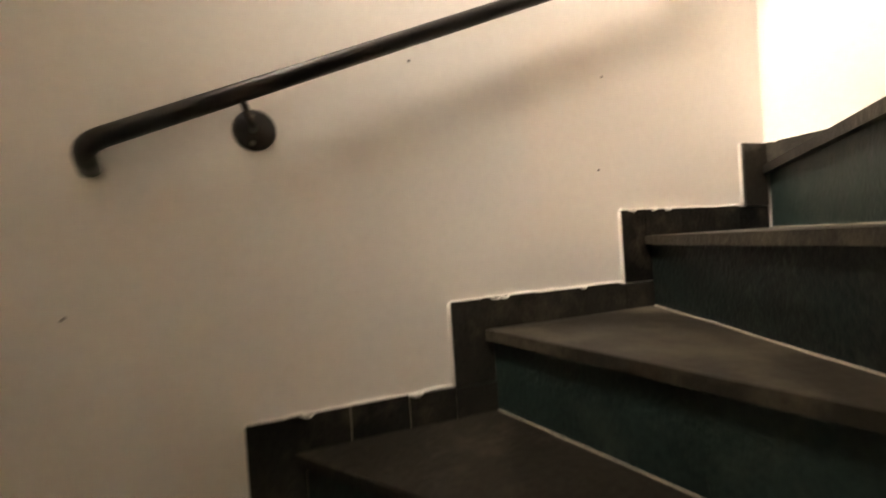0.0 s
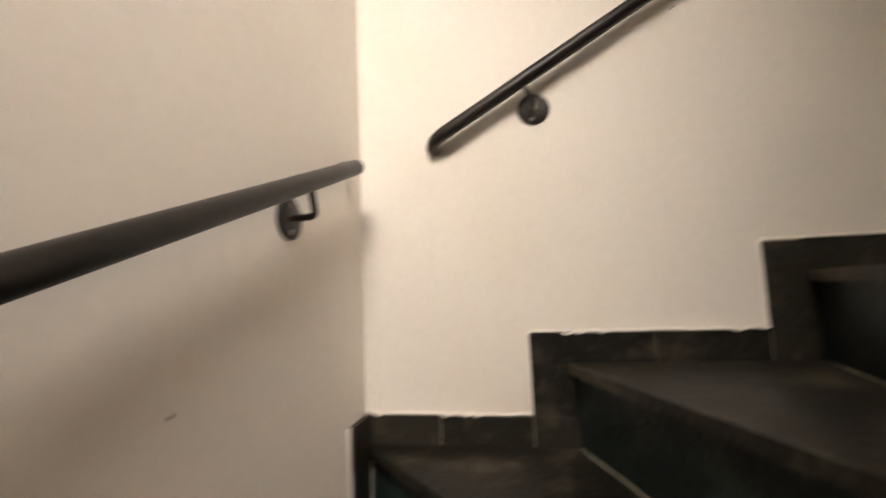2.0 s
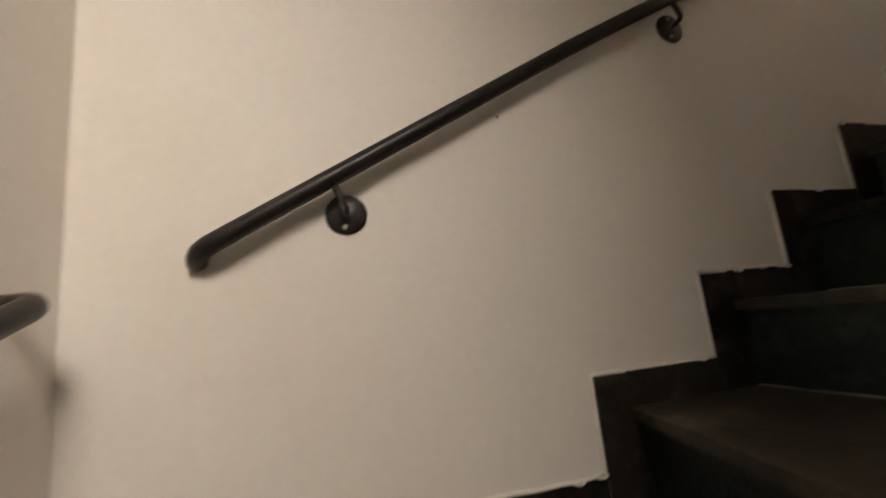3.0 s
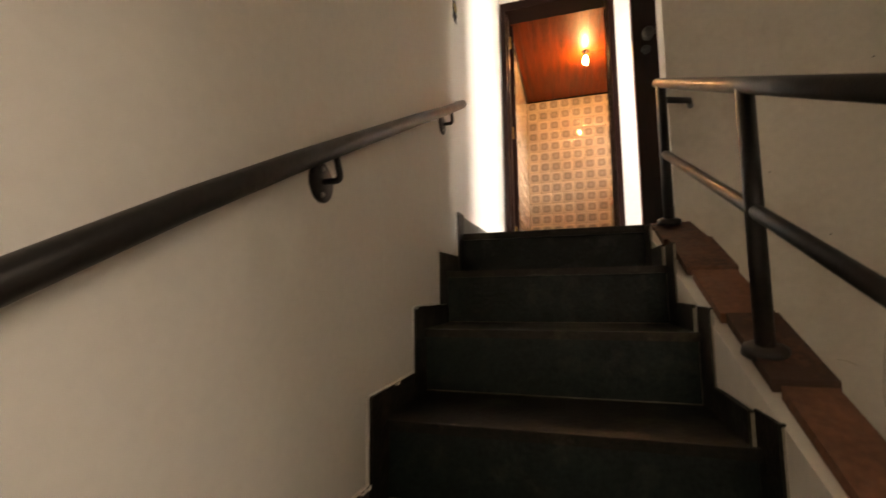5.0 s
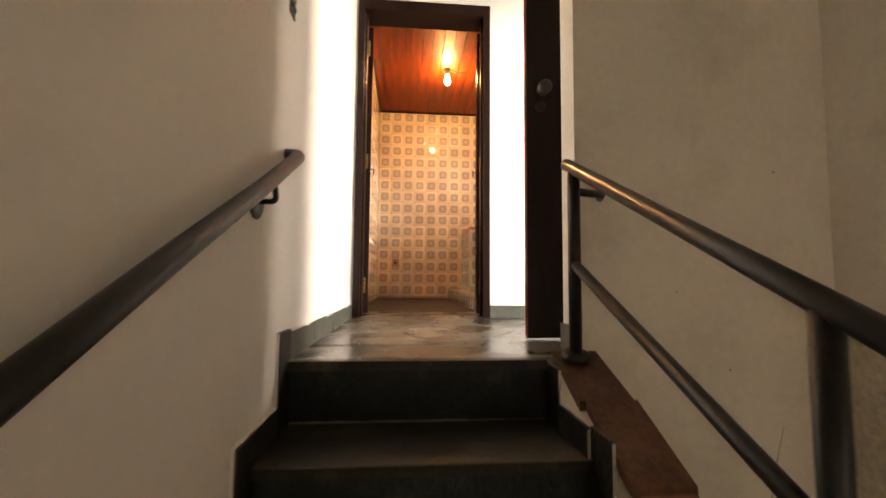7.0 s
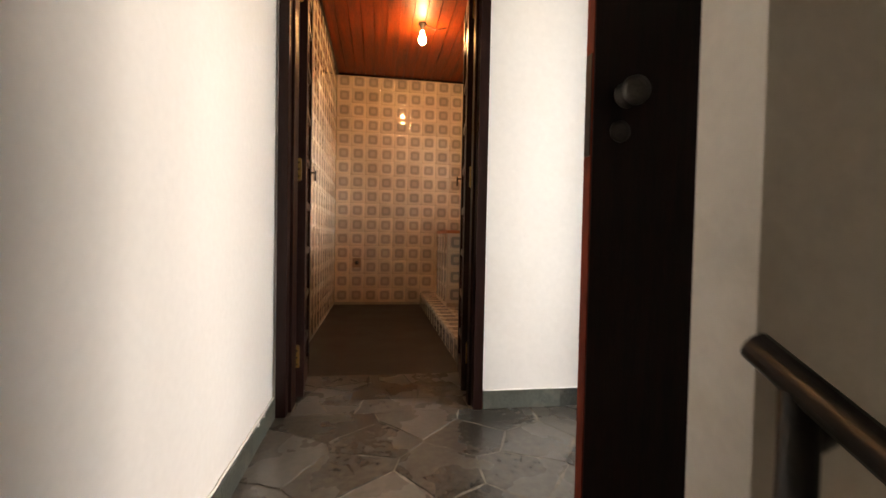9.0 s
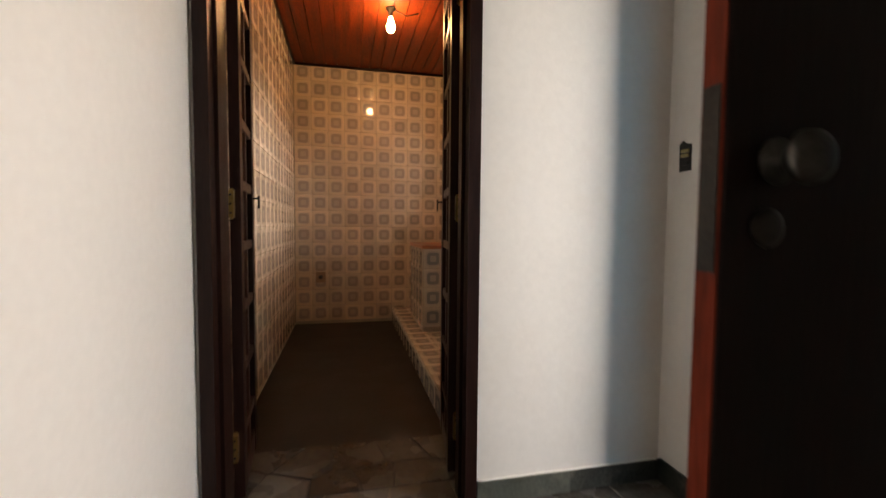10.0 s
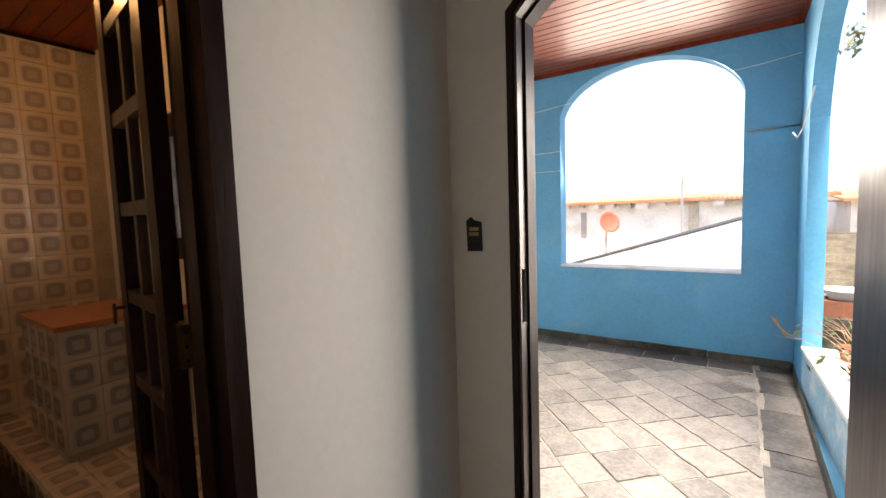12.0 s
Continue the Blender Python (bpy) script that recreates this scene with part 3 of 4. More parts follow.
# crumbling plaster in the stairwell corner, and a crack beside it
bm = prism(B(), [(2.60, 0.13), (2.55, 0.10), (2.50, 0.02), (2.43, 0.035), (2.38, -0.05), (2.36, -0.16), (2.40, -0.22), (2.39, -0.34), (2.46, -0.44), (2.52, -0.60), (2.60, -0.72)], -0.005, 0.01, "x")
for v in bm.verts:
    v.co.x += 1.83 + (2.6 - v.co.y) * 0.065
structure("trim_damp_patch_east", bm, DAMP, "crumbling brown damp patch on the plaster", "damp patch", 0.002)
bm = prism(B(), [(1.83, 0.16), (1.815, 0.02), (1.80, -0.03), (1.812, -0.14), (1.79, -0.26), (1.77, -0.30), (1.785, -0.42), (1.76, -0.55), (1.83, -0.70)], 2.5965, 2.61, "y")
structure("trim_damp_patch_north", bm, DAMP, "crumbling brown damp edge in the wall corner", "damp patch", 0.001)
bm = tube(B(), [(1.615, 2.6, -0.25), (1.60, 2.6, -0.30), (1.565, 2.6, -0.44), (1.552, 2.6, -0.54), (1.54, 2.6, -0.65), (1.556, 2.6, -0.75), (1.574, 2.6, -0.86)], 0.0022, 6, 0.0035)
tube(bm, [(1.47, 2.6, -0.55), (1.44, 2.6, -0.535), (1.41, 2.6, -0.53)], 0.002, 6, 0.001)
structure("trim_crack", bm, DAMP, "thin dark crack running down the plaster", "crack")

# unseen window added over the lower stairs for the fill lamp; its pane is opaque
unseen_window = thing("unseen_window_1", "unseen stair window in a white frame, added round the fill lamp", "window", kind="structure", at=(2.06, 0.45, 0.62))
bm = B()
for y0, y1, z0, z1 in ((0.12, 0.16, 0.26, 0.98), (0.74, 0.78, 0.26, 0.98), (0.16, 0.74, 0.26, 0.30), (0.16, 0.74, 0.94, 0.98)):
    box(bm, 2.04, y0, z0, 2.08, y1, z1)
under("window_frame", bm, WHITE, unseen_window)
under("pane", box(B(), 2.056, 0.16, 0.30, 2.062, 0.74, 0.94), BLIND_PANE, unseen_window, "opaque pane added behind the fill lamp")

# parapet between the two flights, with its clay caps
bm = B()
ya, yb = 0.83, 2.6
pts = [(ya, LOW), (yb, LOW), (yb, -0.03), (2.49, cap_z(2.49) - 0.02), (ya, cap_z(ya) - 0.02)]
lo, hi = [], []
for y, z in pts:
    lo.append(bm.verts.new((right_x(y) + 0.004, y, z)))
    hi.append(bm.verts.new((0.935, y, z)))
bm.faces.new(lo[::-1])
bm.faces.new(hi)
for i in range(5):
    j = (i + 1) % 5
    bm.faces.new((lo[i], lo[j], hi[j], hi[i]))
parapet = structure("wall_parapet", bm, PLASTER_OLD, "low worn white parapet with clay caps along the stairs", "parapet", 0.008)
y = 2.56
k = 0
while y > ya:
    y2 = max(y - 0.235, ya - 0.02)
    bm = B()
    dz = 0.006 * (k % 2) + random.uniform(0, 0.004)
    lo, hi = [], []
    q0, q1 = y - 0.004, y2 + 0.004
    xa, xb = 0.80 + (2.49 - q0) * 0.055 + random.uniform(-0.006, 0.006), 0.945 + random.uniform(-0.004, 0.004)
    v = []
    for dzz in (-0.02, 0.006):
        for (yy, xx) in ((q1, xa), (q1, xb), (q0, xb), (q0, xa)):
            zz = min(cap_z(yy), 0.004)
            v.append(bm.verts.new((xx + 0.15 * (right_x(yy) - right_x(q0)), yy, zz + dzz + dz)))
    for f in ((0, 3, 2, 1), (4, 5, 6, 7), (0, 1, 5, 4), (1, 2, 6, 5), (2, 3, 7, 6), (3, 0, 4, 7)):
        bm.faces.new([v[i] for i in f])
    part("cap_tile", bm, TERRA, parapet, bevel=0.005)
    y = y2
    k += 1

# landing skirting
skirt_piece(LAND_Y + 0.006, DOOR_Y - 0.012, -0.001, SK - 0.009, 0.0, "x", SKIRT_LIGHT, landing, 4)
skirt_piece(0.866, EAST_X, -0.001, SK - 0.013, DOOR_Y, "-y", SKIRT_LIGHT, landing, 2)
skirt_piece(3.72, DOOR_Y - 0.014, -0.001, SK - 0.005, EAST_X, "-x", SKIRT_LIGHT, landing, 1)
skirt_piece(2.602, 2.72, -0.001, SK - 0.005, 0.901, "-x", SKIRT_LIGHT, landing, 1)
skirt_piece(VY + 0.01, NY, -0.001, 0.065, VX, "-x", SKIRT_LIGHT, veranda_floor, 8)
skirt_piece(1.77, VX - 0.014, -0.001, 0.05, VY, "y", SKIRT_LIGHT, veranda_floor, 7)


# ---- handrails ----
def bracket(rail, disc, out, foot, up, lean):
    """Round wall plate, two screws and a bent arm that rises to the rail."""
    disc, out = Vector(disc), Vector(out)
    bm = lathe(B(), [(0.0, 0.0), (0.041, 0.0), (0.041, 0.004), (0.036, 0.007), (0.0, 0.008)], disc, out, 24)
    plate = under("wall_plate", bm, STEEL, rail, "round black wall plate")
    for s in (-1, 1):
        c = disc + out * 0.007 + Vector((0, 0, 0.026 * s)) + out.cross(Vector((0, 0, 1))) * 0.004
        bm = lathe(B(), [(0.0, 0.0), (0.0055, 0.0), (0.0045, 0.0025), (0.0, 0.003)], c, out, 10)
        ob = part("screw", bm, KNOB, plate, "bright steel screw")
    knee = disc + out * foot
    top = knee + Vector(lean) * up
    pts = [disc + out * 0.004] + bend(disc, knee, top, 0.014, 5) + [top]
    under("arm", tube(B(), pts, 0.0065, 10), STEEL, rail, "bent steel arm")


rail_b = thing("handrail", "black painted steel handrail fixed along the upper stair wall", "handrail", "wall handrails", at=(0.0, 1.3, -0.1))
s, e = Vector((0.046, 0.215, -0.586)), Vector((0.046, 2.405, 0.570))
pts = [Vector((0.002, 0.205, -0.596))] + bend((0, 0.205, -0.596), s, e, 0.035) + [Vector((0.046, y, z)) for y, z in ((0.5, -0.427), (0.8, -0.259), (1.0, -0.147), (1.2, -0.041), (1.5, 0.112), (1.8, 0.264), (2.1, 0.412))] + bend(s, e, (0.0, 2.44, 0.580), 0.035) + [Vector((0.002, 2.43, 0.578))]
under("rail", tube(B(), pts, 0.0178, 16), STEEL, rail_b, "smooth round black rail")
for yy, zz in ((0.471, -0.518), (1.349, -0.034), (2.208, 0.406)):
    rz = {0.471: -0.440, 1.349: 0.046, 2.208: 0.482}[yy]
    bracket(rail_b, (0.0, yy, zz), (1, 0, 0), 0.046, (rz - zz) * 0.78, (0, -0.45, 1.0))

rail_a = thing("handrail", "black painted steel handrail fixed above the turning steps", "handrail", "wall handrails", at=(0.9, 0.0, -1.0))
s, e = Vector((1.768, 0.055, -1.326)), Vector((0.148, 0.055, -0.668))
pts = [Vector((1.775, 0.002, -1.36))] + bend((1.775, 0.0, -1.36), s, e, 0.035) + bend(s, e, (0.13, 0.0, -0.668), 0.03) + [Vector((0.135, 0.002, -0.668))]
under("rail", tube(B(), pts, 0.0178, 16), STEEL, rail_a, "smooth round black rail")
for xx, zz in ((1.501, -1.281), (0.368, -0.826)):
    rz = -1.322 + (1.768 - xx) * 0.4062
    bracket(rail_a, (xx, 0.0, zz), (0, 1, 0), 0.055, (rz - zz) * 0.84, (0.36, 0, 1.0))

# free-standing railing on the parapet
railing = thing("railing", "black steel railing with a middle bar standing on the parapet", "railing", at=(0.9, 1.7, -0.4))


def rx(y):
    return 0.856 + (2.5 - y) * 0.012


def top_z(y):
    return 0.584 + (y - 2.5) * 0.482


def mid_z(y):
    return 0.285 + (y - 2.5) * 0.470


under("top_rail", tube(B(), [(rx(2.56), 2.555, top_z(2.555)), (rx(1.7), 1.7, top_z(1.7)), (rx(0.86), 0.86, top_z(0.86))], 0.0195, 16), STEEL, railing, "thick round top rail")
under("middle_rail", tube(B(), [(rx(2.5), 2.5, mid_z(2.5)), (rx(1.7), 1.7, mid_z(1.7)), (rx(0.86), 0.86, mid_z(0.86))], 0.016, 14), STEEL, railing, "thinner middle bar")
for yy in (2.5, 1.718, 0.88):
    zb = cap_z(yy) + 0.006
    post = under("post", tube(B(), [(rx(yy), yy, zb), (rx(yy), yy, top_z(yy) - 0.008)], 0.0195, 14), STEEL, railing, "upright steel post")
    bm = lathe(B(), [(0.0, -0.012), (0.045, -0.012), (0.043, 0.006), (0.03, 0.012), (0.0, 0.012)], (rx(yy), yy, zb + 0.004), (0, -0.3, 1), 16)
    ob = part("foot_plate", bm, STEEL, post, "round foot plate")
under("wall_stub", tube(B(), [(rx(2.5), 2.5, 0.512), (rx(2.5) + 0.11, 2.54, 0.512), (rx(2.5) + 0.13, 2.6, 0.512)], 0.013, 10), STEEL, railing, "short bar into the wall")


# ---- kitchen door ----
door1 = thing("door_1", "dark wooden doorway with two narrow glazed leaves folded open", "door", kind="structure", at=(0.43, DOOR_Y, 0))
F0, F1 = DOOR_Y - 0.016, DOOR_Y + 0.172
bm = B()
box(bm, 0.012, F0, 0.0, 0.052, F1, 2.033)
box(bm, 0.052, F0 + 0.05, 0.0, 0.064, F1 - 0.04, 1.965)
under("jamb", bm, WOOD, door1, bevel=0.004)
bm = B()
prism(bm, [(0.863, F0), (0.863, F1), (0.848, F1), (0.848, F0 + 0.12), (0.823, F0 + 0.12), (0.823, F0 + 0.09), (0.811, F0 + 0.09), (0.811, F0 + 0.05), (0.823, F0 + 0.05), (0.823, F0)], 0.0, 1.965)
box(bm, 0.823, F0, 1.965, 0.863, F1, 2.033)
under("jamb", bm, WOOD, door1, bevel=0.004)
bm = B()
box(bm, 0.052, F0, 1.965, 0.823, F1, 2.033)
under("head", bm, WOOD, door1, bevel=0.004)


def glazed_leaf(x0, sign, label, swing):
    """Narrow door leaf, two panes wide, standing open into the kitchen."""
    L0, L1, T = DOOR_Y + 0.176, DOOR_Y + 0.176 + 0.385, 0.034
    xa, xb = (x0, x0 + T) if sign > 0 else (x0 - T, x0)
    leaf = under("leaf", box(box(B(), xa, L0, 0.012, xb, L0 + 0.06, 1.955), xa, L1 - 0.06, 0.012, xb, L1, 1.955), WOOD, door1, label, 0.004)
    bm = B()
    zs = [0.012 + (1.955 - 0.012) * k / 9 for k in range(10)]
    for k, z in enumerate(zs):
        hw = 0.045 if k in (0, 9) else 0.016
        z0, z1 = (z, z + hw * 2) if k == 0 else (z - hw * 2, z) if k == 9 else (z - hw, z + hw)
        bm2 = box(B(), xa + 0.003, L0 + 0.061, z0, xb - 0.003, L1 - 0.061, z1)
        part("cross_bar", bm2, WOOD_MID, leaf, bevel=0.003)
    bm.free()
    mid = (L0 + L1) / 2
    part("mullion", box(B(), xa + 0.005, mid - 0.012, 0.1, xb - 0.005, mid + 0.012, 1.87), WOOD_MID, leaf)
    for a, b in ((L0 + 0.06, mid - 0.012), (mid + 0.012, L1 - 0.06)):
        for k in range(9):
            ob = part("pane", box(B(), (xa + xb) / 2 - 0.002, a, zs[k] + 0.014, (xa + xb) / 2 + 0.002, b, zs[k + 1] - 0.014), GLASS, leaf)
            ob.visible_shadow = False
    for z in (0.195, 1.02, 1.80):
        bm = B()
        xi = xa - 0.004 if sign > 0 else xb + 0.004
        box(bm, min(xi, xi + 0.02 * sign), F1 - 0.022, z - 0.045, max(xi, xi + 0.02 * sign), L0 + 0.002, z + 0.045)
        tube(bm, [(xi + 0.01 * sign, L0 - 0.004, z - 0.05), (xi + 0.01 * sign, L0 - 0.004, z + 0.05)], 0.006, 10)
        hinge = part("hinge", bm, BRASS, leaf, "brass butt hinge", 0.001)
        for dz in (-0.03, 0.0, 0.03):
            part("screw", lathe(B(), [(0.0, 0.0), (0.004, 0.0), (0.003, 0.0015), (0.0, 0.002)], (xi + 0.01 * sign, F1 - 0.022, z + dz), (0, -1, 0), 8), DARK, hinge)
    zl = 1.06
    xf = xb if sign > 0 else xa
    bm = tube(B(), [(xf, L1 - 0.03, zl), (xf + 0.022 * sign, L1 - 0.03, zl)], 0.004, 8)
    tube(bm, [(xf + 0.022 * sign, L1 - 0.03, zl + 0.012), (xf + 0.022 * sign, L1 - 0.03, zl - 0.04)], 0.004, 8)
    part("bolt", bm, DARK, leaf, "small dark bolt")
    hx = xa if sign > 0 else xb
    leaf.matrix_basis = pose(hx, L0, 0, 0, 0, swing) @ pose(-hx, -L0, 0)
    return leaf


glazed_leaf(0.056, 1, "dark glazed door leaf folded open", 5)
glazed_leaf(0.842, -1, "dark glazed door leaf folded open", -8)

# ---- veranda door ----
door2 = thing("door_2", "arched dark wooden doorway with its leaf swung into the landing", "door", kind="structure", at=(EAST_X, 3.3, 0))


def arch_frame(bm, a0, a1, z0, spring, rise, w, t0, t1):
    """A frame of width w inside an arched opening, from t0 to t1 through the wall."""
    outer = arch_pts(a0, a1, z0, spring, rise, 22, CUT)
    inner = arch_pts(a0 + w, a1 - w, z0, spring - 0.35 * w, rise - 0.6 * w, 22, CUT)
    n = len(outer)
    grid = [[bm.verts.new((t, p[0], p[1])) for p in pts] for t, pts in ((t0, outer), (t0, inner), (t1, inner), (t1, outer))]
    for r in range(4):
        a, b = grid[r], grid[(r + 1) % 4]
        for i in range(n - 1):
            bm.faces.new((a[i], a[i + 1], b[i + 1], b[i]))
    for i in (0, n - 1):
        bm.faces.new([grid[r][i] for r in range(4)])


bm = B()
arch_frame(bm, 2.87, 3.69, 0.0, SPRING, RISE, 0.026, EAST_X - 0.002, 1.694)
under("jamb", bm, WOOD_WORN, door2, "worn brown jamb")
bm = B()
arch_frame(bm, 2.86, 3.694, 0.0, SPRING + 0.005, RISE + 0.005, 0.02, EAST_X - 0.009, EAST_X - 0.0025)
under("architrave", bm, WOOD, door2, "raised dark moulding")
bm = B()
arch_frame(bm, 2.896, 3.664, 0.0, SPRING - 0.01, RISE - 0.016, 0.008, EAST_X + 0.042, 1.692)
under("stop", bm, WOOD, door2)
bm = box(B(), EAST_X + 0.006, 3.664, 0.94, EAST_X + 0.03, 3.6675, 1.10)
under("strike_plate", bm, IRON, door2, "worn dark metal strike plate")
# leaf standing across the landing
LX0, LX1, LY0, LY1 = 0.828, 1.575, 2.915, 2.95
bm = B()
head = arch_pts(LX0, LX1, 0.004, SPRING - 0.012, RISE - 0.018, 18, CUT)
prism(bm, head, LY0, LY1, "y")
leaf2 = under("leaf", bm, WOOD, door2, "solid dark door leaf with light painted into its reddish edge", 0.003)
# reddish strip laid over the edge, its brighter colour holding the light there
bm = box(B(), LX0 - 0.0025, LY0 + 0.003, 0.012, LX0 - 0.0005, LY1 - 0.003, SPRING - 0.016)
part("edge_strip", bm, WOOD_RED, leaf2, "reddish wood edge brightened for the light on it")
bm = box(B(), LX0 - 0.0045, LY0 + 0.006, 0.905, LX0 - 0.0026, LY1 - 0.006, 1.11)
lock = part("lock_plate", bm, IRON, leaf2, "worn dark steel lock plate")
for yy, out in ((LY0, -1), (LY1, 1)):
    bm = lathe(B(), [(0.0, 0.0), (0.026, 0.0), (0.026, 0.004), (0.011, 0.007), (0.0105, 0.016), (0.020, 0.021), (0.029, 0.032), (0.0275, 0.042), (0.016, 0.049), (0.0, 0.051)], (0.896, yy, 1.028), (0, out, 0), 22)
    part("knob", bm, KNOB_DULL, leaf2, "round dull steel knob")
    bm = lathe(B(), [(0.0, 0.0), (0.022, 0.0), (0.022, 0.004), (0.012, 0.008), (0.0, 0.009)], (0.885, yy, 0.955), (0, out, 0), 18)
    part("keyhole_plate", bm, IRON, leaf2, "round keyhole plate")


# ---- kitchen window ----
window2 = thing("window_2", "dark wooden kitchen window with small clear panes", "window", kind="structure", at=(1.64, (WIN[0] + WIN[1]) / 2, WIN[2]))
y0, y1, z0, z1 = WIN
bm = B()
for a in ((y0, z0, y0 + 0.06, z1), (y1 - 0.06, z0, y1, z1), (y0 + 0.06, z0, y1 - 0.06, z0 + 0.125), (y0 + 0.06, z1 - 0.125, y1 - 0.06, z1)):
    box(bm, 1.602, a[0], a[1], 1.678, a[2], a[3])
under("window_frame", bm, WOOD, window2, bevel=0.004)
for k in range(1, 3):
    z = z0 + 0.125 + 0.193 * k
    under("muntin", box(B(), 1.622, y0 + 0.06, z - 0.009, 1.658, y1 - 0.06, z + 0.009), WOOD, window2)
for k in range(1, 4):
    y = y0 + 0.06 + 0.195 * k
    under("muntin", box(B(), 1.624, y - 0.009, z0 + 0.125, 1.656, y + 0.009, z1 - 0.125), WOOD, window2)
for k in range(4):
    for j in range(3):
        yy, zz = y0 + 0.06 + 0.195 * k, z0 + 0.125 + 0.193 * j
        pane = under("pane", box(B(), 1.638, yy + 0.01, zz + 0.01, 1.642, yy + 0.185, zz + 0.184), GLASS, window2)
        pane.visible_shadow = False

# ---- switch holes ----
def switch_box(name, face, c, z, along):
    t = thing(name, "open wall switch box with bare contacts and no cover", "switch", "open switch boxes", at=(face, c, z))
    s = along
    pts = [(-0.026, -0.05), (0.027, -0.052), (0.029, 0.03), (0.03, 0.044), (0.012, 0.056), (0.002, 0.046), (-0.024, 0.04)]
    bm = prism(B(), [(c + a, z + b) for a, b in pts], face - 0.001 if s > 0 else face - 0.003, face + 0.003 if s > 0 else face + 0.001, "x")
    under("box", bm, DARK, t)
    for dz in (-0.026, 0.002, 0.018):
        bm = box(B(), face + 0.003 if s > 0 else face - 0.009, c - 0.016, z + dz - 0.005, face + 0.009 if s > 0 else face - 0.003, c + 0.016, z + dz + 0.006)
        under("contact", bm, BRASSY if dz > 0 else DARK, t, "bare brass contact")


switch_box("wall_switch", 0.0, 2.44, 1.04, 1)
switch_box("wall_switch", EAST_X, 3.816, 1.203, -1)

# ---- kitchen things ----
lamp = thing("ceiling_lamp", "bare lit bulb in a dark holder on the plank ceiling", "lamp", at=(0.741, 5.602, KZ))
bm = lathe(B(), [(0.0, 0.0), (0.035, 0.0), (0.033, -0.012), (0.017, -0.022), (0.017, -0.06), (0.0, -0.061)], (0.741, 5.602, KZ), (0, 0, 1), 18)
under("holder", bm, DARK, lamp, "dark bakelite lamp holder")
bm = lathe(B(), [(0.013, -0.06), (0.014, -0.078), (0.024, -0.10), (0.030, -0.125), (0.027, -0.147), (0.015, -0.162), (0.0, -0.166)], (0.741, 5.602, KZ), (0, 0, 1), 20)
under("bulb", bm, BULB, lamp, "glowing clear bulb")
under("cable", tube(B(), [(0.77, 5.61, KZ - 0.006), (0.86, 5.64, KZ - 0.022), (0.94, 5.62, KZ - 0.006)], 0.004, 8), DARK, lamp, "short black cable")

ledge_x, ledge_z = 0.875, 0.13
bm = box(B(), ledge_x + 0.012, 4.30, -0.004, EAST_X, KY + 0.008, ledge_z - 0.006)
ledge = tagged(part("kitchen_plinth", bm, GROUT), "low plinth clad in patterned tiles along the kitchen side", "plinth", kind="structure")
bm = box(B(), 1.012, 5.77, ledge_z + 0.001, EAST_X, 6.38, 0.775)
pier = tagged(part("counter_pier", bm, GROUT), "tiled counter block with an orange clay top standing on the plinth", "counter")
part("counter_top", box(B(), 1.0, 5.755, 0.776, EAST_X, 6.395, 0.802), ORANGE, pier, "orange clay tile top", 0.004)

outlet = thing("wall_outlet", "small dull brown wall outlet on the patterned tiles", "outlet", at=(0.195, KY, 0.45))
under("plate", box(B(), 0.15, KY - 0.012, 0.40, 0.24, KY, 0.50), TWIG, outlet, bevel=0.004)
under("socket", lathe(B(), [(0.0, 0.0), (0.02, 0.0), (0.018, 0.004), (0.0, 0.004)], (0.195, KY - 0.012, 0.45), (0, -1, 0), 14), DARK, outlet)
for p, out in (((0.631, 0.0, -1.109), (0, 1, 0)), ((1.02, 0.0, -1.02), (0, 1, 0)), ((1.17, 0.0, -1.113), (0, 1, 0)), ((0.66, 0.0, -1.36), (0, 1, 0)), ((1.83, 0.0, -1.62), (0, 1, 0)), ((0.0, 0.82, -0.30), (1, 0, 0)),
               ((1.25, 2.6, 0.20), (0, -1, 0)), ((1.62, 2.6, 0.62), (0, -1, 0)), ((1.43, 2.6, -0.06), (0, -1, 0))):
    bm = lathe(B(), [(0.0, 0.0), (0.003, 0.0), (0.0026, 0.002), (0.0, 0.003)], p, out, 8)
    tagged(part("nail", bm, DARK), "small dark nail head stuck in the plaster", "nail", "nails in the walls")

# ---- things on the veranda ----
def cable(name, pts, r, material, label):
    ob = part(name, tube(B(), pts, r, 6), material)
    return tagged(ob, label, "cable")


for z0, z1, ya_, yb_ in ((2.20, 2.275, 5.6, 4.46), (2.30, 2.345, 3.36, 2.80), (1.85, 1.838, 5.6, 4.585), (1.67, 1.655, 5.6, 4.585)):
    n = 8
    cable("clothes_line", [(VX - 0.012, ya_ + (yb_ - ya_) * k / n, z0 + (z1 - z0) * k / n - 0.012 * math.sin(math.pi * k / n)) for k in range(n + 1)], 0.003, WIRE, "thin pale line strung along the blue wall")
bar = tagged(part("wall_bar", tube(B(), [(VX - 0.02, 3.11, 1.826), (VX - 0.03, 2.80, 1.83)], 0.006, 8), KNOB), "short grey metal bar on the blue wall", "bar")
cable("loose_wire", [(3.98, 2.77, 2.02), (4.0, 2.80, 1.86), (4.08, 2.82, 1.74), (4.16, 2.84, 1.70), (4.19, 2.86, 1.74)], 0.005, WIRE, "loose white wire hanging by the pier")

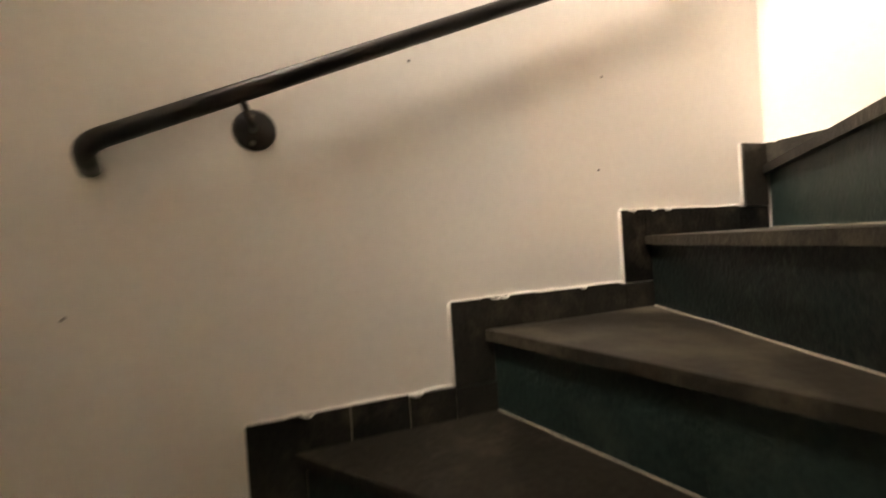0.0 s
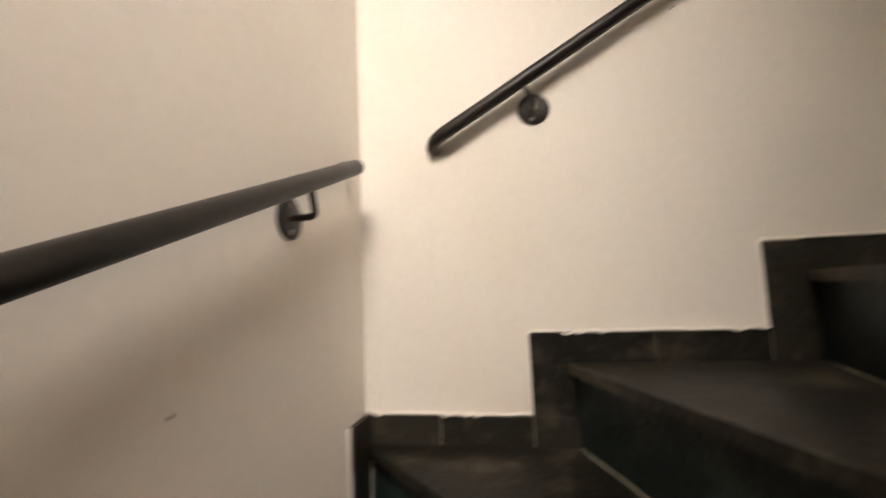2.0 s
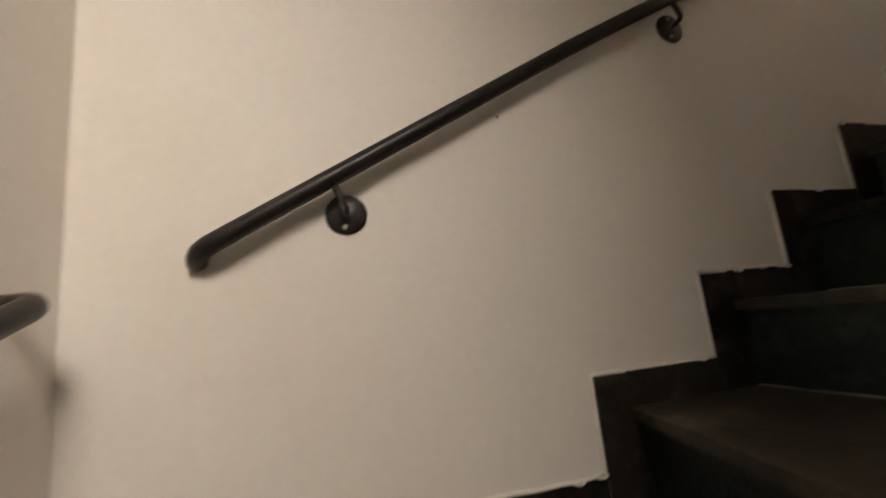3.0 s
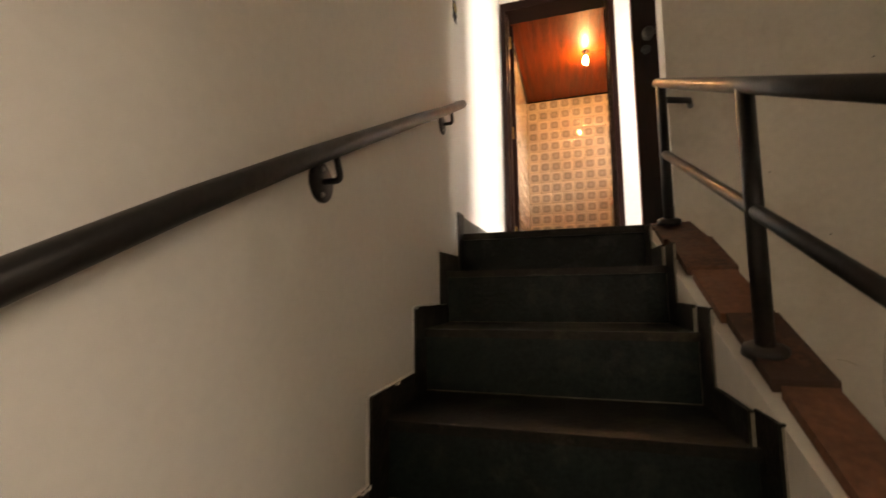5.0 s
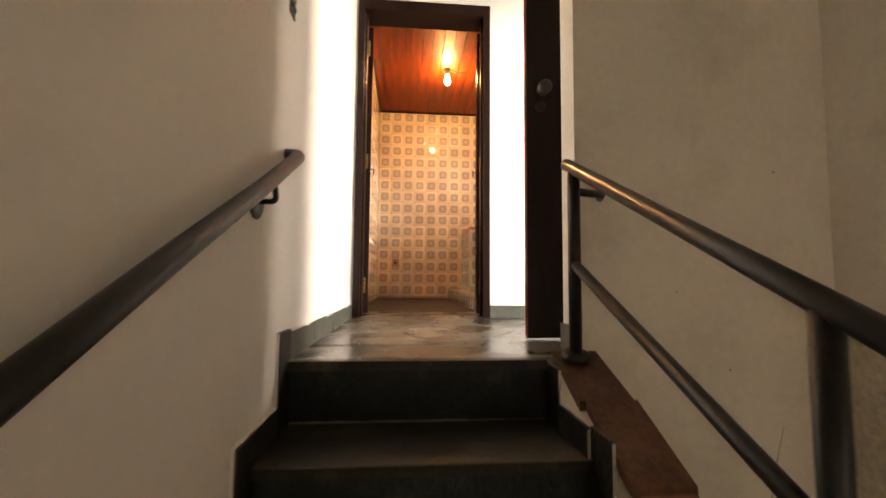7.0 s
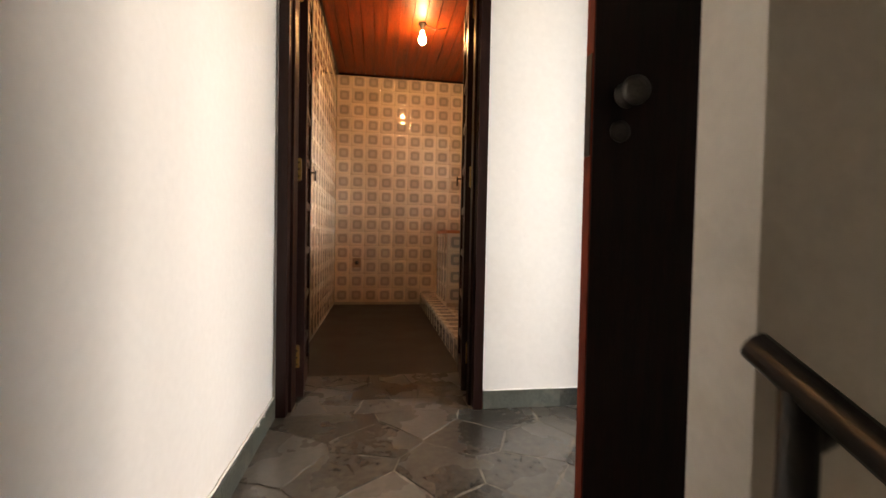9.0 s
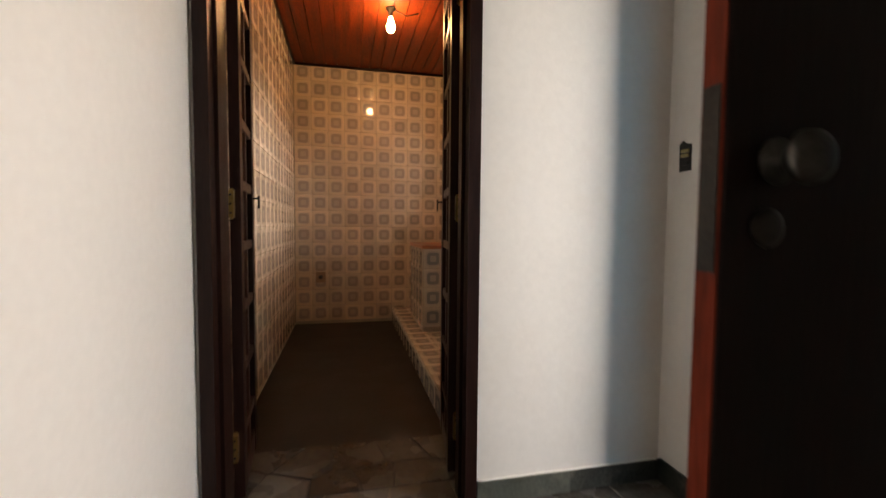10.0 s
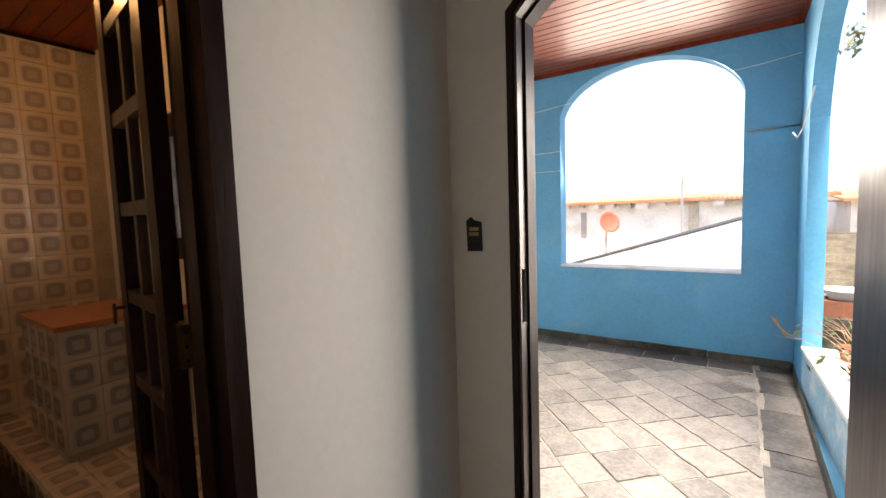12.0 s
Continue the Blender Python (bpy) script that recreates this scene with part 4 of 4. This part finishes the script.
# low wall with planter in the wide arch
bm = prism(B(), [(2.352, VY - 0.36), (4.048, VY - 0.30), (4.048, VY - 0.003), (2.352, VY - 0.09)], -0.3, 0.30)
sill = tagged(part("planter_wall", bm, FADED, bevel=0.006), "low faded blue painted planter wall under the wide arch", "low wall", kind="structure")
part("coping", prism(B(), [(2.354, VY - 0.37), (4.046, VY - 0.31), (4.046, VY + 0.006), (2.354, VY - 0.08)], 0.301, 0.325), WHITE, sill, "worn white coping", 0.006)
bm = box(B(), VX - 0.012, 3.128, 0.722, VX + 0.165, 4.587, 0.74)
tagged(part("window_sill", bm, WHITE, bevel=0.003), "thin white sill of the arched opening", "sill", kind="structure")


def planter(x, y, z, label, seed, tall=0.5, count=9, leafy=0.35, lean=(0.3, 0.2), sc=0.6):
    rnd = random.Random(seed)
    t = thing("potted_plant", label, "plant", "potted plants", at=(x, y, z))
    bm = lathe(B(), [(r * sc, h * sc) for r, h in ((0.0, 0.0), (0.075, 0.0), (0.10, 0.12), (0.108, 0.12), (0.108, 0.14), (0.094, 0.14), (0.088, 0.11), (0.0, 0.11))], (x, y, z), (0, 0, 1), 18)
    under("pot", bm, POT, t, "brown clay pot")
    tw, lf = B(), B()
    for _ in range(count):
        a = rnd.uniform(0, 2 * math.pi)
        p = Vector((x + rnd.uniform(-0.05, 0.05) * sc, y + rnd.uniform(-0.05, 0.05) * sc, z + 0.10 * sc))
        pts = [p.copy()]
        d = Vector((math.cos(a) * 0.5 + lean[0], math.sin(a) * 0.5 + lean[1], 0.8))
        for _ in range(6):
            p = p + d.normalized() * tall / 6
            d = d + Vector((rnd.uniform(-0.4, 0.4), rnd.uniform(-0.4, 0.4), rnd.uniform(-0.35, 0.1)))
            pts.append(p.copy())
            for _ in range(1 if rnd.random() < leafy else 0):
                q = p + Vector([rnd.uniform(-0.03, 0.03) for _ in range(3)])
                o = Vector([rnd.uniform(-1, 1) for _ in range(3)]).normalized() * rnd.uniform(0.015, 0.035)
                w = o.orthogonal().normalized() * o.length * 0.35
                vs = [lf.verts.new(q + k) for k in (-o, w, o, -w)]
                lf.faces.new(vs)
        tube(tw, pts, 0.0032, 6, 0.001)
    under("stem_tuft", tw, TWIG, t, "thin bare stems")
    under("leaves", lf, LEAF, t, "small sparse leaves")
    return t


planter(3.83, 2.585, 0.325, "dry bare-twigged plant in a small clay pot on the coping", 3, 0.26, 9, 0.1, (0.05, 0.0))
twig = thing("dry_branch", "long dry branch with curled orange leaves over the coping", "branch", at=(3.75, 2.64, 0.327))
under("stem", tube(B(), [(3.72, 2.60, 0.329), (3.80, 2.70, 0.37), (3.92, 2.80, 0.40), (4.02, 2.87, 0.405), (4.09, 2.92, 0.44)], 0.004, 6, 0.0015), TWIG, twig, "thin pale stem")
under("side_twig", tube(B(), [(3.92, 2.80, 0.40), (3.99, 2.89, 0.385), (4.02, 2.96, 0.388)], 0.0025, 6, 0.001), TWIG, twig)
for c, d in (((4.09, 2.92, 0.45), (0.01, 0.012, 0.03)), ((4.03, 2.885, 0.40), (0.02, 0.02, 0.02)), ((4.05, 2.90, 0.415), (-0.015, 0.02, 0.024)), ((4.11, 2.94, 0.47), (0.014, 0.016, 0.022))):
    c, d = Vector(c), Vector(d)
    w = d.orthogonal().normalized() * 0.012
    bm = B()
    vs = [bm.verts.new(p) for p in (c - d, c + w + Vector((0, 0, 0.006)), c + d, c - w + Vector((0, 0, 0.006)))]
    bm.faces.new((vs[0], vs[1], vs[2]))
    bm.faces.new((vs[0], vs[2], vs[3]))
    under("leaf", bm, DRYLEAF, twig, "curled orange leaf")
planter(3.42, 2.60, 0.325, "small sparse plant in a clay pot on the coping", 8, 0.36, 10, 0.6, (0.1, 0.1))
planter(3.08, 2.60, 0.325, "small sparse plant in a clay pot on the coping", 12, 0.34, 10, 0.7, (0.0, 0.0))
bm = lathe(B(), [(0.0, 0.0), (0.10, 0.0), (0.135, 0.075), (0.15, 0.075), (0.15, 0.085), (0.128, 0.085), (0.095, 0.008), (0.0, 0.008)], (5.18, 2.42, 0.462), (0, 0, 1), 22)
tagged(part("basin", bm, WHITE), "small pale plastic basin standing on the clay trough", "basin")
trough = thing("plant_trough", "long brown clay trough on the ledge of the shed", "trough", at=(5.18, 2.2, 0.33))
bm = B()
for q in ((5.05, 1.80, 0.331, 5.31, 2.56, 0.345), (5.05, 1.80, 0.345, 5.075, 2.56, 0.46), (5.285, 1.80, 0.345, 5.31, 2.56, 0.46), (5.075, 1.80, 0.345, 5.285, 1.825, 0.46), (5.075, 2.535, 0.345, 5.285, 2.56, 0.46)):
    box(bm, *q)
under("trough_body", bm, POT, trough)
under("soil", box(B(), 5.076, 1.826, 0.346, 5.284, 2.534, 0.435), GROUND, trough, "dry earth")

# ---- outside ----
bm = box(B(), -400, -400, -3.6, 400, 400, -3.45)
structure("ground", bm, GROUND, "bare earth ground around the houses", "ground")


def roof_house(x0, y0, x1, y1, eave, label):
    t = thing("house", label, "house", "neighbouring houses", at=((x0 + x1) / 2, (y0 + y1) / 2, -3.45))
    under("wall", box(B(), x0, y0, -3.45, x1, y1, eave), HOUSE, t, bevel=0.02)
    bm = B()
    n = int((y1 - y0) / 0.09)
    for k in range(n):
        yy = y0 - 0.2 + (y1 - y0 + 0.4) * (k + 0.5) / n
        tube(bm, [(x0 - 0.35, yy, eave + 0.02), (x0 + 2.2, yy, eave + 0.16)], 0.03, 6)
    box(bm, x0 - 0.33, y0 - 0.2, eave - 0.04, x0 + 2.2, y1 + 0.2, eave + 0.005)
    under("roof", bm, ROOF, t, "thin clay tile roof edge")
    rnd = random.Random(int(x0 * 10))
    for k in range(int((y1 - y0) / 0.42)):
        yy = y0 + 0.2 + 0.42 * k
        d = rnd.uniform(0.10, 0.30)
        under("rafter_end", box(B(), x0 - 0.25, yy, eave - 0.05 - d * 0.5, x0 + 0.01, yy + d, eave - 0.045), WHITE if k % 3 else CORRU, t)
    yy = y0 + (y1 - y0) * 0.42
    under("window", box(B(), x0 - 0.02, yy, eave - 1.0, x0 + 0.02, yy + 0.16, eave - 0.25), CONCRETE, t, "narrow grey opening")
    yy = y0 + (y1 - y0) * 0.195
    under("pilaster", box(B(), x0 - 0.06, yy, -3.45, x0 - 0.001, yy + 0.22, eave - 0.08), CORRU, t, "stained grey pilaster")
    return t


house = roof_house(13.0, 1.6, 22.0, 14.0, 1.44, "pale rendered house with a clay tile roof edge")
roof_house(15.0, -9.0, 21.0, 0.9, 1.30, "pale rendered house with clay tiles beyond the yard")
dish = thing("satellite_dish", "round red satellite dish on a pole by the houses", "dish", at=(12.0, 5.96, -3.45))
bm = lathe(B(), [(0.0, 0.02), (0.12, 0.024), (0.21, 0.046), (0.27, 0.075), (0.275, 0.068), (0.21, 0.034), (0.0, 0.006)], (12.0, 5.96, 0.92), (-1, -0.95, 0.35), 26)
under("reflector", bm, DISH, dish, "faded red dish")
under("pole", tube(B(), [(12.2, 6.1, -3.45), (12.1, 6.05, 0.9)], 0.04, 10), CORRU, dish)
mast = tagged(part("street_lamp", tube(B(), [(12.6, 4.35, -3.45), (12.6, 4.35, 1.9), (12.4, 4.3, 1.98), (12.1, 4.24, 1.96)], 0.03, 8), WHITE), "thin pale lamp post between the houses", "lamp post")

gable = thing("annex", "white gabled annex wall with a dark coping line", "building", at=(8.4, 4.0, -3.45))
bm = prism(B(), [(2.75, -3.45), (8.2, -3.45), (8.2, -0.50), (2.75, 1.165)], 8.0, 9.5, "x")
under("wall", bm, WHITE, gable)
bm = prism(B(), [(8.2, -0.50), (8.2, -0.483), (2.75, 1.182), (2.75, 1.165)], 7.995, 9.5, "x")
under("coping", bm, DARK, gable, "thin dark coping")
bm = prism(B(), [(3.0, 0.30), (4.7, 0.02), (4.7, -0.12), (3.0, 0.10)], 7.98, 8.0, "x")
under("stain_band", bm, ORANGE, gable, "faint orange band")

yard = thing("shed", "low shed with a weathered corrugated roof beside the veranda", "shed", at=(7.2, 1.2, -3.45))
wave = []
for k in range(73):
    xx = 5.3 + 1.44 * k / 72
    wave.append((xx, 0.50 + 0.30 * (xx - 5.3) + 0.022 * math.sin(k * math.pi / 4.5)))
bm = B()
for (xa, za), (xb, zb) in zip(wave, wave[1:]):
    prism(bm, [(xa, za - 0.01), (xb, zb - 0.01), (xb, zb), (xa, za)], -1.0, 2.62, "y")
bmesh.ops.remove_doubles(bm, verts=bm.verts, dist=1e-5)
under("roof", bm, CORRU_OLD, yard, "weathered corrugated sheets")
under("wall", box(B(), 5.45, -0.9, -3.45, 6.8, 2.5, 0.47), HOUSE, yard)
# ledge added to carry the trough; its dark colour holds the shade there
under("ledge", box(B(), 4.98, -0.9, -3.45, 5.449, 2.6, 0.33), SKIRT_LIGHT, yard, "ledge in a dark colour that stands for shade")

# a thin tree whose branch hangs beside the wide arch
tree = thing("tree", "thin tree with small leaves beside the veranda", "tree", at=(6.6, 0.7, -3.45))
bm = tube(B(), [(6.6, 0.7, -3.45), (6.62, 0.75, -1.0), (6.5, 0.8, 1.2), (6.4, 1.2, 2.3), (6.25, 1.8, 2.8), (6.2, 2.3, 2.86)], 0.07, 10, 0.008)
for p, q in (((6.45, 1.0, 1.8), (6.9, 0.3, 3.0)), ((6.3, 1.6, 2.65), (6.0, 1.5, 3.3)), ((6.22, 2.1, 2.85), (6.1, 2.35, 2.7))):
    tube(bm, [p, ((p[0] + q[0]) / 2, (p[1] + q[1]) / 2 + 0.05, (p[2] + q[2]) / 2 + 0.08), q], 0.018, 6, 0.004)
under("trunk", bm, TWIG, tree, "thin grey-brown trunk and limbs")
lf = B()
rnd = random.Random(14)
for c, n, s in (((6.2, 2.22, 2.85), 60, 0.12), ((6.1, 2.3, 2.72), 30, 0.07), ((6.85, 0.35, 2.95), 160, 0.35), ((6.0, 1.45, 3.25), 120, 0.22)):
    for _ in range(n):
        q = Vector(c) + Vector([rnd.gauss(0, s * 0.6) for _ in range(3)])
        o = Vector([rnd.uniform(-1, 1) for _ in range(3)]).normalized() * rnd.uniform(0.02, 0.045)
        w = o.orthogonal().normalized() * o.length * 0.4
        lf.faces.new([lf.verts.new(q + k) for k in (-o, w, o, -w)])
under("crown", lf, LEAF, tree, "small dark green leaves")

# ---- single stones and tiles ----
def clip(poly, px, py, nx, ny):
    """The part of poly on the side of the line through (px, py) away from (nx, ny)."""
    out = []
    for i in range(len(poly)):
        a, b = poly[i], poly[(i + 1) % len(poly)]
        da, db = (a[0] - px) * nx + (a[1] - py) * ny, (b[0] - px) * nx + (b[1] - py) * ny
        if da <= 0:
            out.append(a)
        if da * db < 0:
            k = da / (da - db)
            out.append((a[0] + (b[0] - a[0]) * k, a[1] + (b[1] - a[1]) * k))
    return out


def ragged(poly, rnd, amount, pitch):
    """The outline with extra corners that wander off its edges."""
    out = []
    for i in range(len(poly)):
        (ax, ay), (bx, by) = poly[i], poly[(i + 1) % len(poly)]
        k = math.hypot(bx - ax, by - ay)
        out.append((ax, ay))
        n = int(k / pitch)
        for q in range(1, n):
            w = rnd.uniform(-amount, 0.25 * amount)
            out.append((ax + (bx - ax) * q / n + (by - ay) / k * w, ay + (by - ay) * q / n - (bx - ax) / k * w))
    return out


def stone(poly, z):
    """A thin slab whose upper edge is worn back."""
    bm = prism(B(), poly, -0.007, z)
    bmesh.ops.recalc_face_normals(bm, faces=bm.faces)
    return bm


def crazy_paving(parent, x0, y0, x1, y1, cell, material, seed, joint=0.005, long=1.0):
    """Irregular flat stones; long: how much longer they are along x."""
    rnd = random.Random(seed)
    seeds = []
    nx, ny = max(1, round((x1 - x0) / (cell * long))), max(1, round((y1 - y0) / cell))
    for i in range(nx):
        for j in range(ny):
            seeds.append((x0 + (x1 - x0) * (i + 0.5 + 0.5 * (j % 2) - 0.25 + rnd.uniform(-0.3, 0.3)) / nx, y0 + (y1 - y0) * (j + 0.5 + rnd.uniform(-0.36, 0.36)) / ny))
    for i, s in enumerate(seeds):
        poly = [(x0, y0), (x1, y0), (x1, y1), (x0, y1)]
        g = joint * rnd.uniform(0.6, 1.5)
        for j, q in enumerate(seeds):
            if i == j:
                continue
            dx, dy = q[0] - s[0], q[1] - s[1]
            d = math.hypot(dx, dy)
            # skewed cuts give long, uneven stones
            poly = clip(poly, (s[0] + q[0]) / 2 - dx / d * g / 2, (s[1] + q[1]) / 2 - dy / d * g / 2, dx / d, dy / d)
            if len(poly) < 3:
                break
        if len(poly) >= 3:
            part("paving_stone", stone(ragged(poly, rnd, 0.006, 0.035), -0.001 + rnd.uniform(-0.002, 0.001)), material, parent)


crazy_paving(landing, 0.0, LAND_Y + 0.032, 0.892, LAND_Y + 0.30, 0.28, FLAG, 2, 0.004, 1.6)
crazy_paving(landing, 0.0, LAND_Y + 0.303, EAST_X, DOOR_Y - 0.001, 0.175, FLAG, 4, 0.0045, 1.7)
crazy_paving(landing, 0.066, DOOR_Y + 0.001, 0.81, DOOR_Y + 0.15, 0.18, FLAG, 9)
crazy_paving(landing, 0.0, DOOR_Y + 0.153, 0.86, DOOR_Y + 0.50, 0.18, FLAG, 13)
crazy_paving(landing, EAST_X, 2.895, 1.69, 3.665, 0.3, FLAG, 11)

# veranda slabs laid askew in rows, with border stones along two walls, darkened for the shade there
rnd = random.Random(21)
BORDER = 0.24
C45 = math.sqrt(0.5)
inner = (1.692, VY + BORDER, VX - BORDER, NY - 0.002)


def keep_inside(poly, x0, y0, x1, y1):
    for px, py, nx, ny in ((x0, y0, -1, 0), (x1, y1, 1, 0), (x0, y0, 0, -1), (x1, y1, 0, 1)):
        poly = clip(poly, px, py, nx, ny)
    return poly


v = -4.3
while v < 3.2:
    w = rnd.choice((0.19, 0.21, 0.23))
    u = 3.0 + rnd.uniform(0, 0.3)
    while u < 8.6:
        k = rnd.choice((0.20, 0.24, 0.29, 0.35))
        g = 0.005
        quad = [(C45 * (a + b), C45 * (a - b)) for a, b in ((u + g, v + g), (u + k - g, v + g), (u + k - g, v + w - g), (u + g, v + w - g))]
        poly = keep_inside(quad[::-1], *inner)
        if len(poly) > 2 and max(math.hypot(p[0] - poly[0][0], p[1] - poly[0][1]) for p in poly) > 0.05:
            part("paving_stone", stone(ragged(poly, rnd, 0.007, 0.06), -0.001 + rnd.uniform(-0.003, 0.003)), VFLAG, veranda_floor)
        u += k
    v += w
for along in ("x", "y"):
    q, end = (1.695, VX - 0.004) if along == "x" else (VY + BORDER + 0.004, NY - 0.01)
    while q < end - 0.04:
        k = min(rnd.choice((0.17, 0.24, 0.30)), end - q)
        d = rnd.uniform(0.0, 0.035)
        lo, hi = (VY + 0.004, VY + BORDER - 0.004 - d) if along == "x" else (VX - BORDER + 0.004 + d, VX - 0.004)
        quad = [(q + 0.004, lo), (q + k, lo), (q + k, hi), (q + 0.004, hi)]
        if along == "y":
            quad = [(b, a) for a, b in quad][::-1]
        part("paving_stone", stone(ragged(quad, rnd, 0.008, 0.06), -0.001 + rnd.uniform(-0.002, 0.002)), VFLAG_DARK, veranda_floor)
        q += k

# square wall tiles
TS = 0.152


def tile_mesh(name, material):
    bm = B()
    h, c, t = TS / 2 - 0.0012, 0.003, 0.007
    lo = [bm.verts.new((sx * h, sy * h, 0)) for sx, sy in ((-1, -1), (1, -1), (1, 1), (-1, 1))]
    md = [bm.verts.new((sx * h, sy * h, t - c * 0.6)) for sx, sy in ((-1, -1), (1, -1), (1, 1), (-1, 1))]
    hi = [bm.verts.new((sx * (h - c), sy * (h - c), t - 0.0006)) for sx, sy in ((-1, -1), (1, -1), (1, 1), (-1, 1))]
    top = [bm.verts.new((sx * (h - 0.022), sy * (h - 0.022), t)) for sx, sy in ((-1, -1), (1, -1), (1, 1), (-1, 1))]
    bm.faces.new(top).smooth = True
    for a, b in ((lo, md), (md, hi), (hi, top)):
        for i in range(4):
            bm.faces.new((a[i], a[(i + 1) % 4], b[(i + 1) % 4], b[i])).smooth = b is not md
    me = bpy.data.meshes.new(name)
    bm.to_mesh(me)
    bm.free()
    me.materials.append(material)
    return me


WALL_TILE, LEDGE_TILE = tile_mesh("wall_tile", TILE), tile_mesh("ledge_tile", TILE_BLUE)
rnd = random.Random(5)


def lay(mesh, parent, m):
    ob = new("tile", mesh)
    ob.parent = parent
    ob.matrix_local = m @ pose(0, 0, 0, rnd.uniform(-0.35, 0.35), rnd.uniform(-0.35, 0.35), 90 * rnd.randrange(4))


ROWS = 16
for j in range(ROWS):
    z = KZ - TS * (j + 0.5) - 0.004
    for i in range(10):
        lay(WALL_TILE, wall_kn, pose(KX + TS * (i + 0.5), KY + 0.008, z, 90, 0, 0))
    for i in range(18):
        lay(WALL_TILE, wall_kw, pose(KX - 0.008, KY - TS * (i + 0.5), z, 90, 0, 90))
# plinth: upright face and top
for i in range(16):
    y = KY - TS * (i + 0.5)
    lay(LEDGE_TILE, ledge, pose(ledge_x + 0.012, y, ledge_z - 0.006 - TS / 2, 90, 0, -90))
    for k in range(4):
        xx = ledge_x + 0.012 + TS * (k + 0.5)
        if not (xx > 1.0 and 5.75 < y < 6.4):
            lay(WALL_TILE, ledge, pose(xx, y, ledge_z - 0.006))
# counter block
for j in range(4):
    z = 0.775 - TS * (j + 0.5)
    for i in range(4):
        lay(LEDGE_TILE, pier, pose(1.012, 5.775 + TS * (i + 0.5), z, 90, 0, -90))
        if i < 3:
            lay(LEDGE_TILE, pier, pose(1.012 + TS * (i + 0.5), 5.77, z, 90, 0, 0))
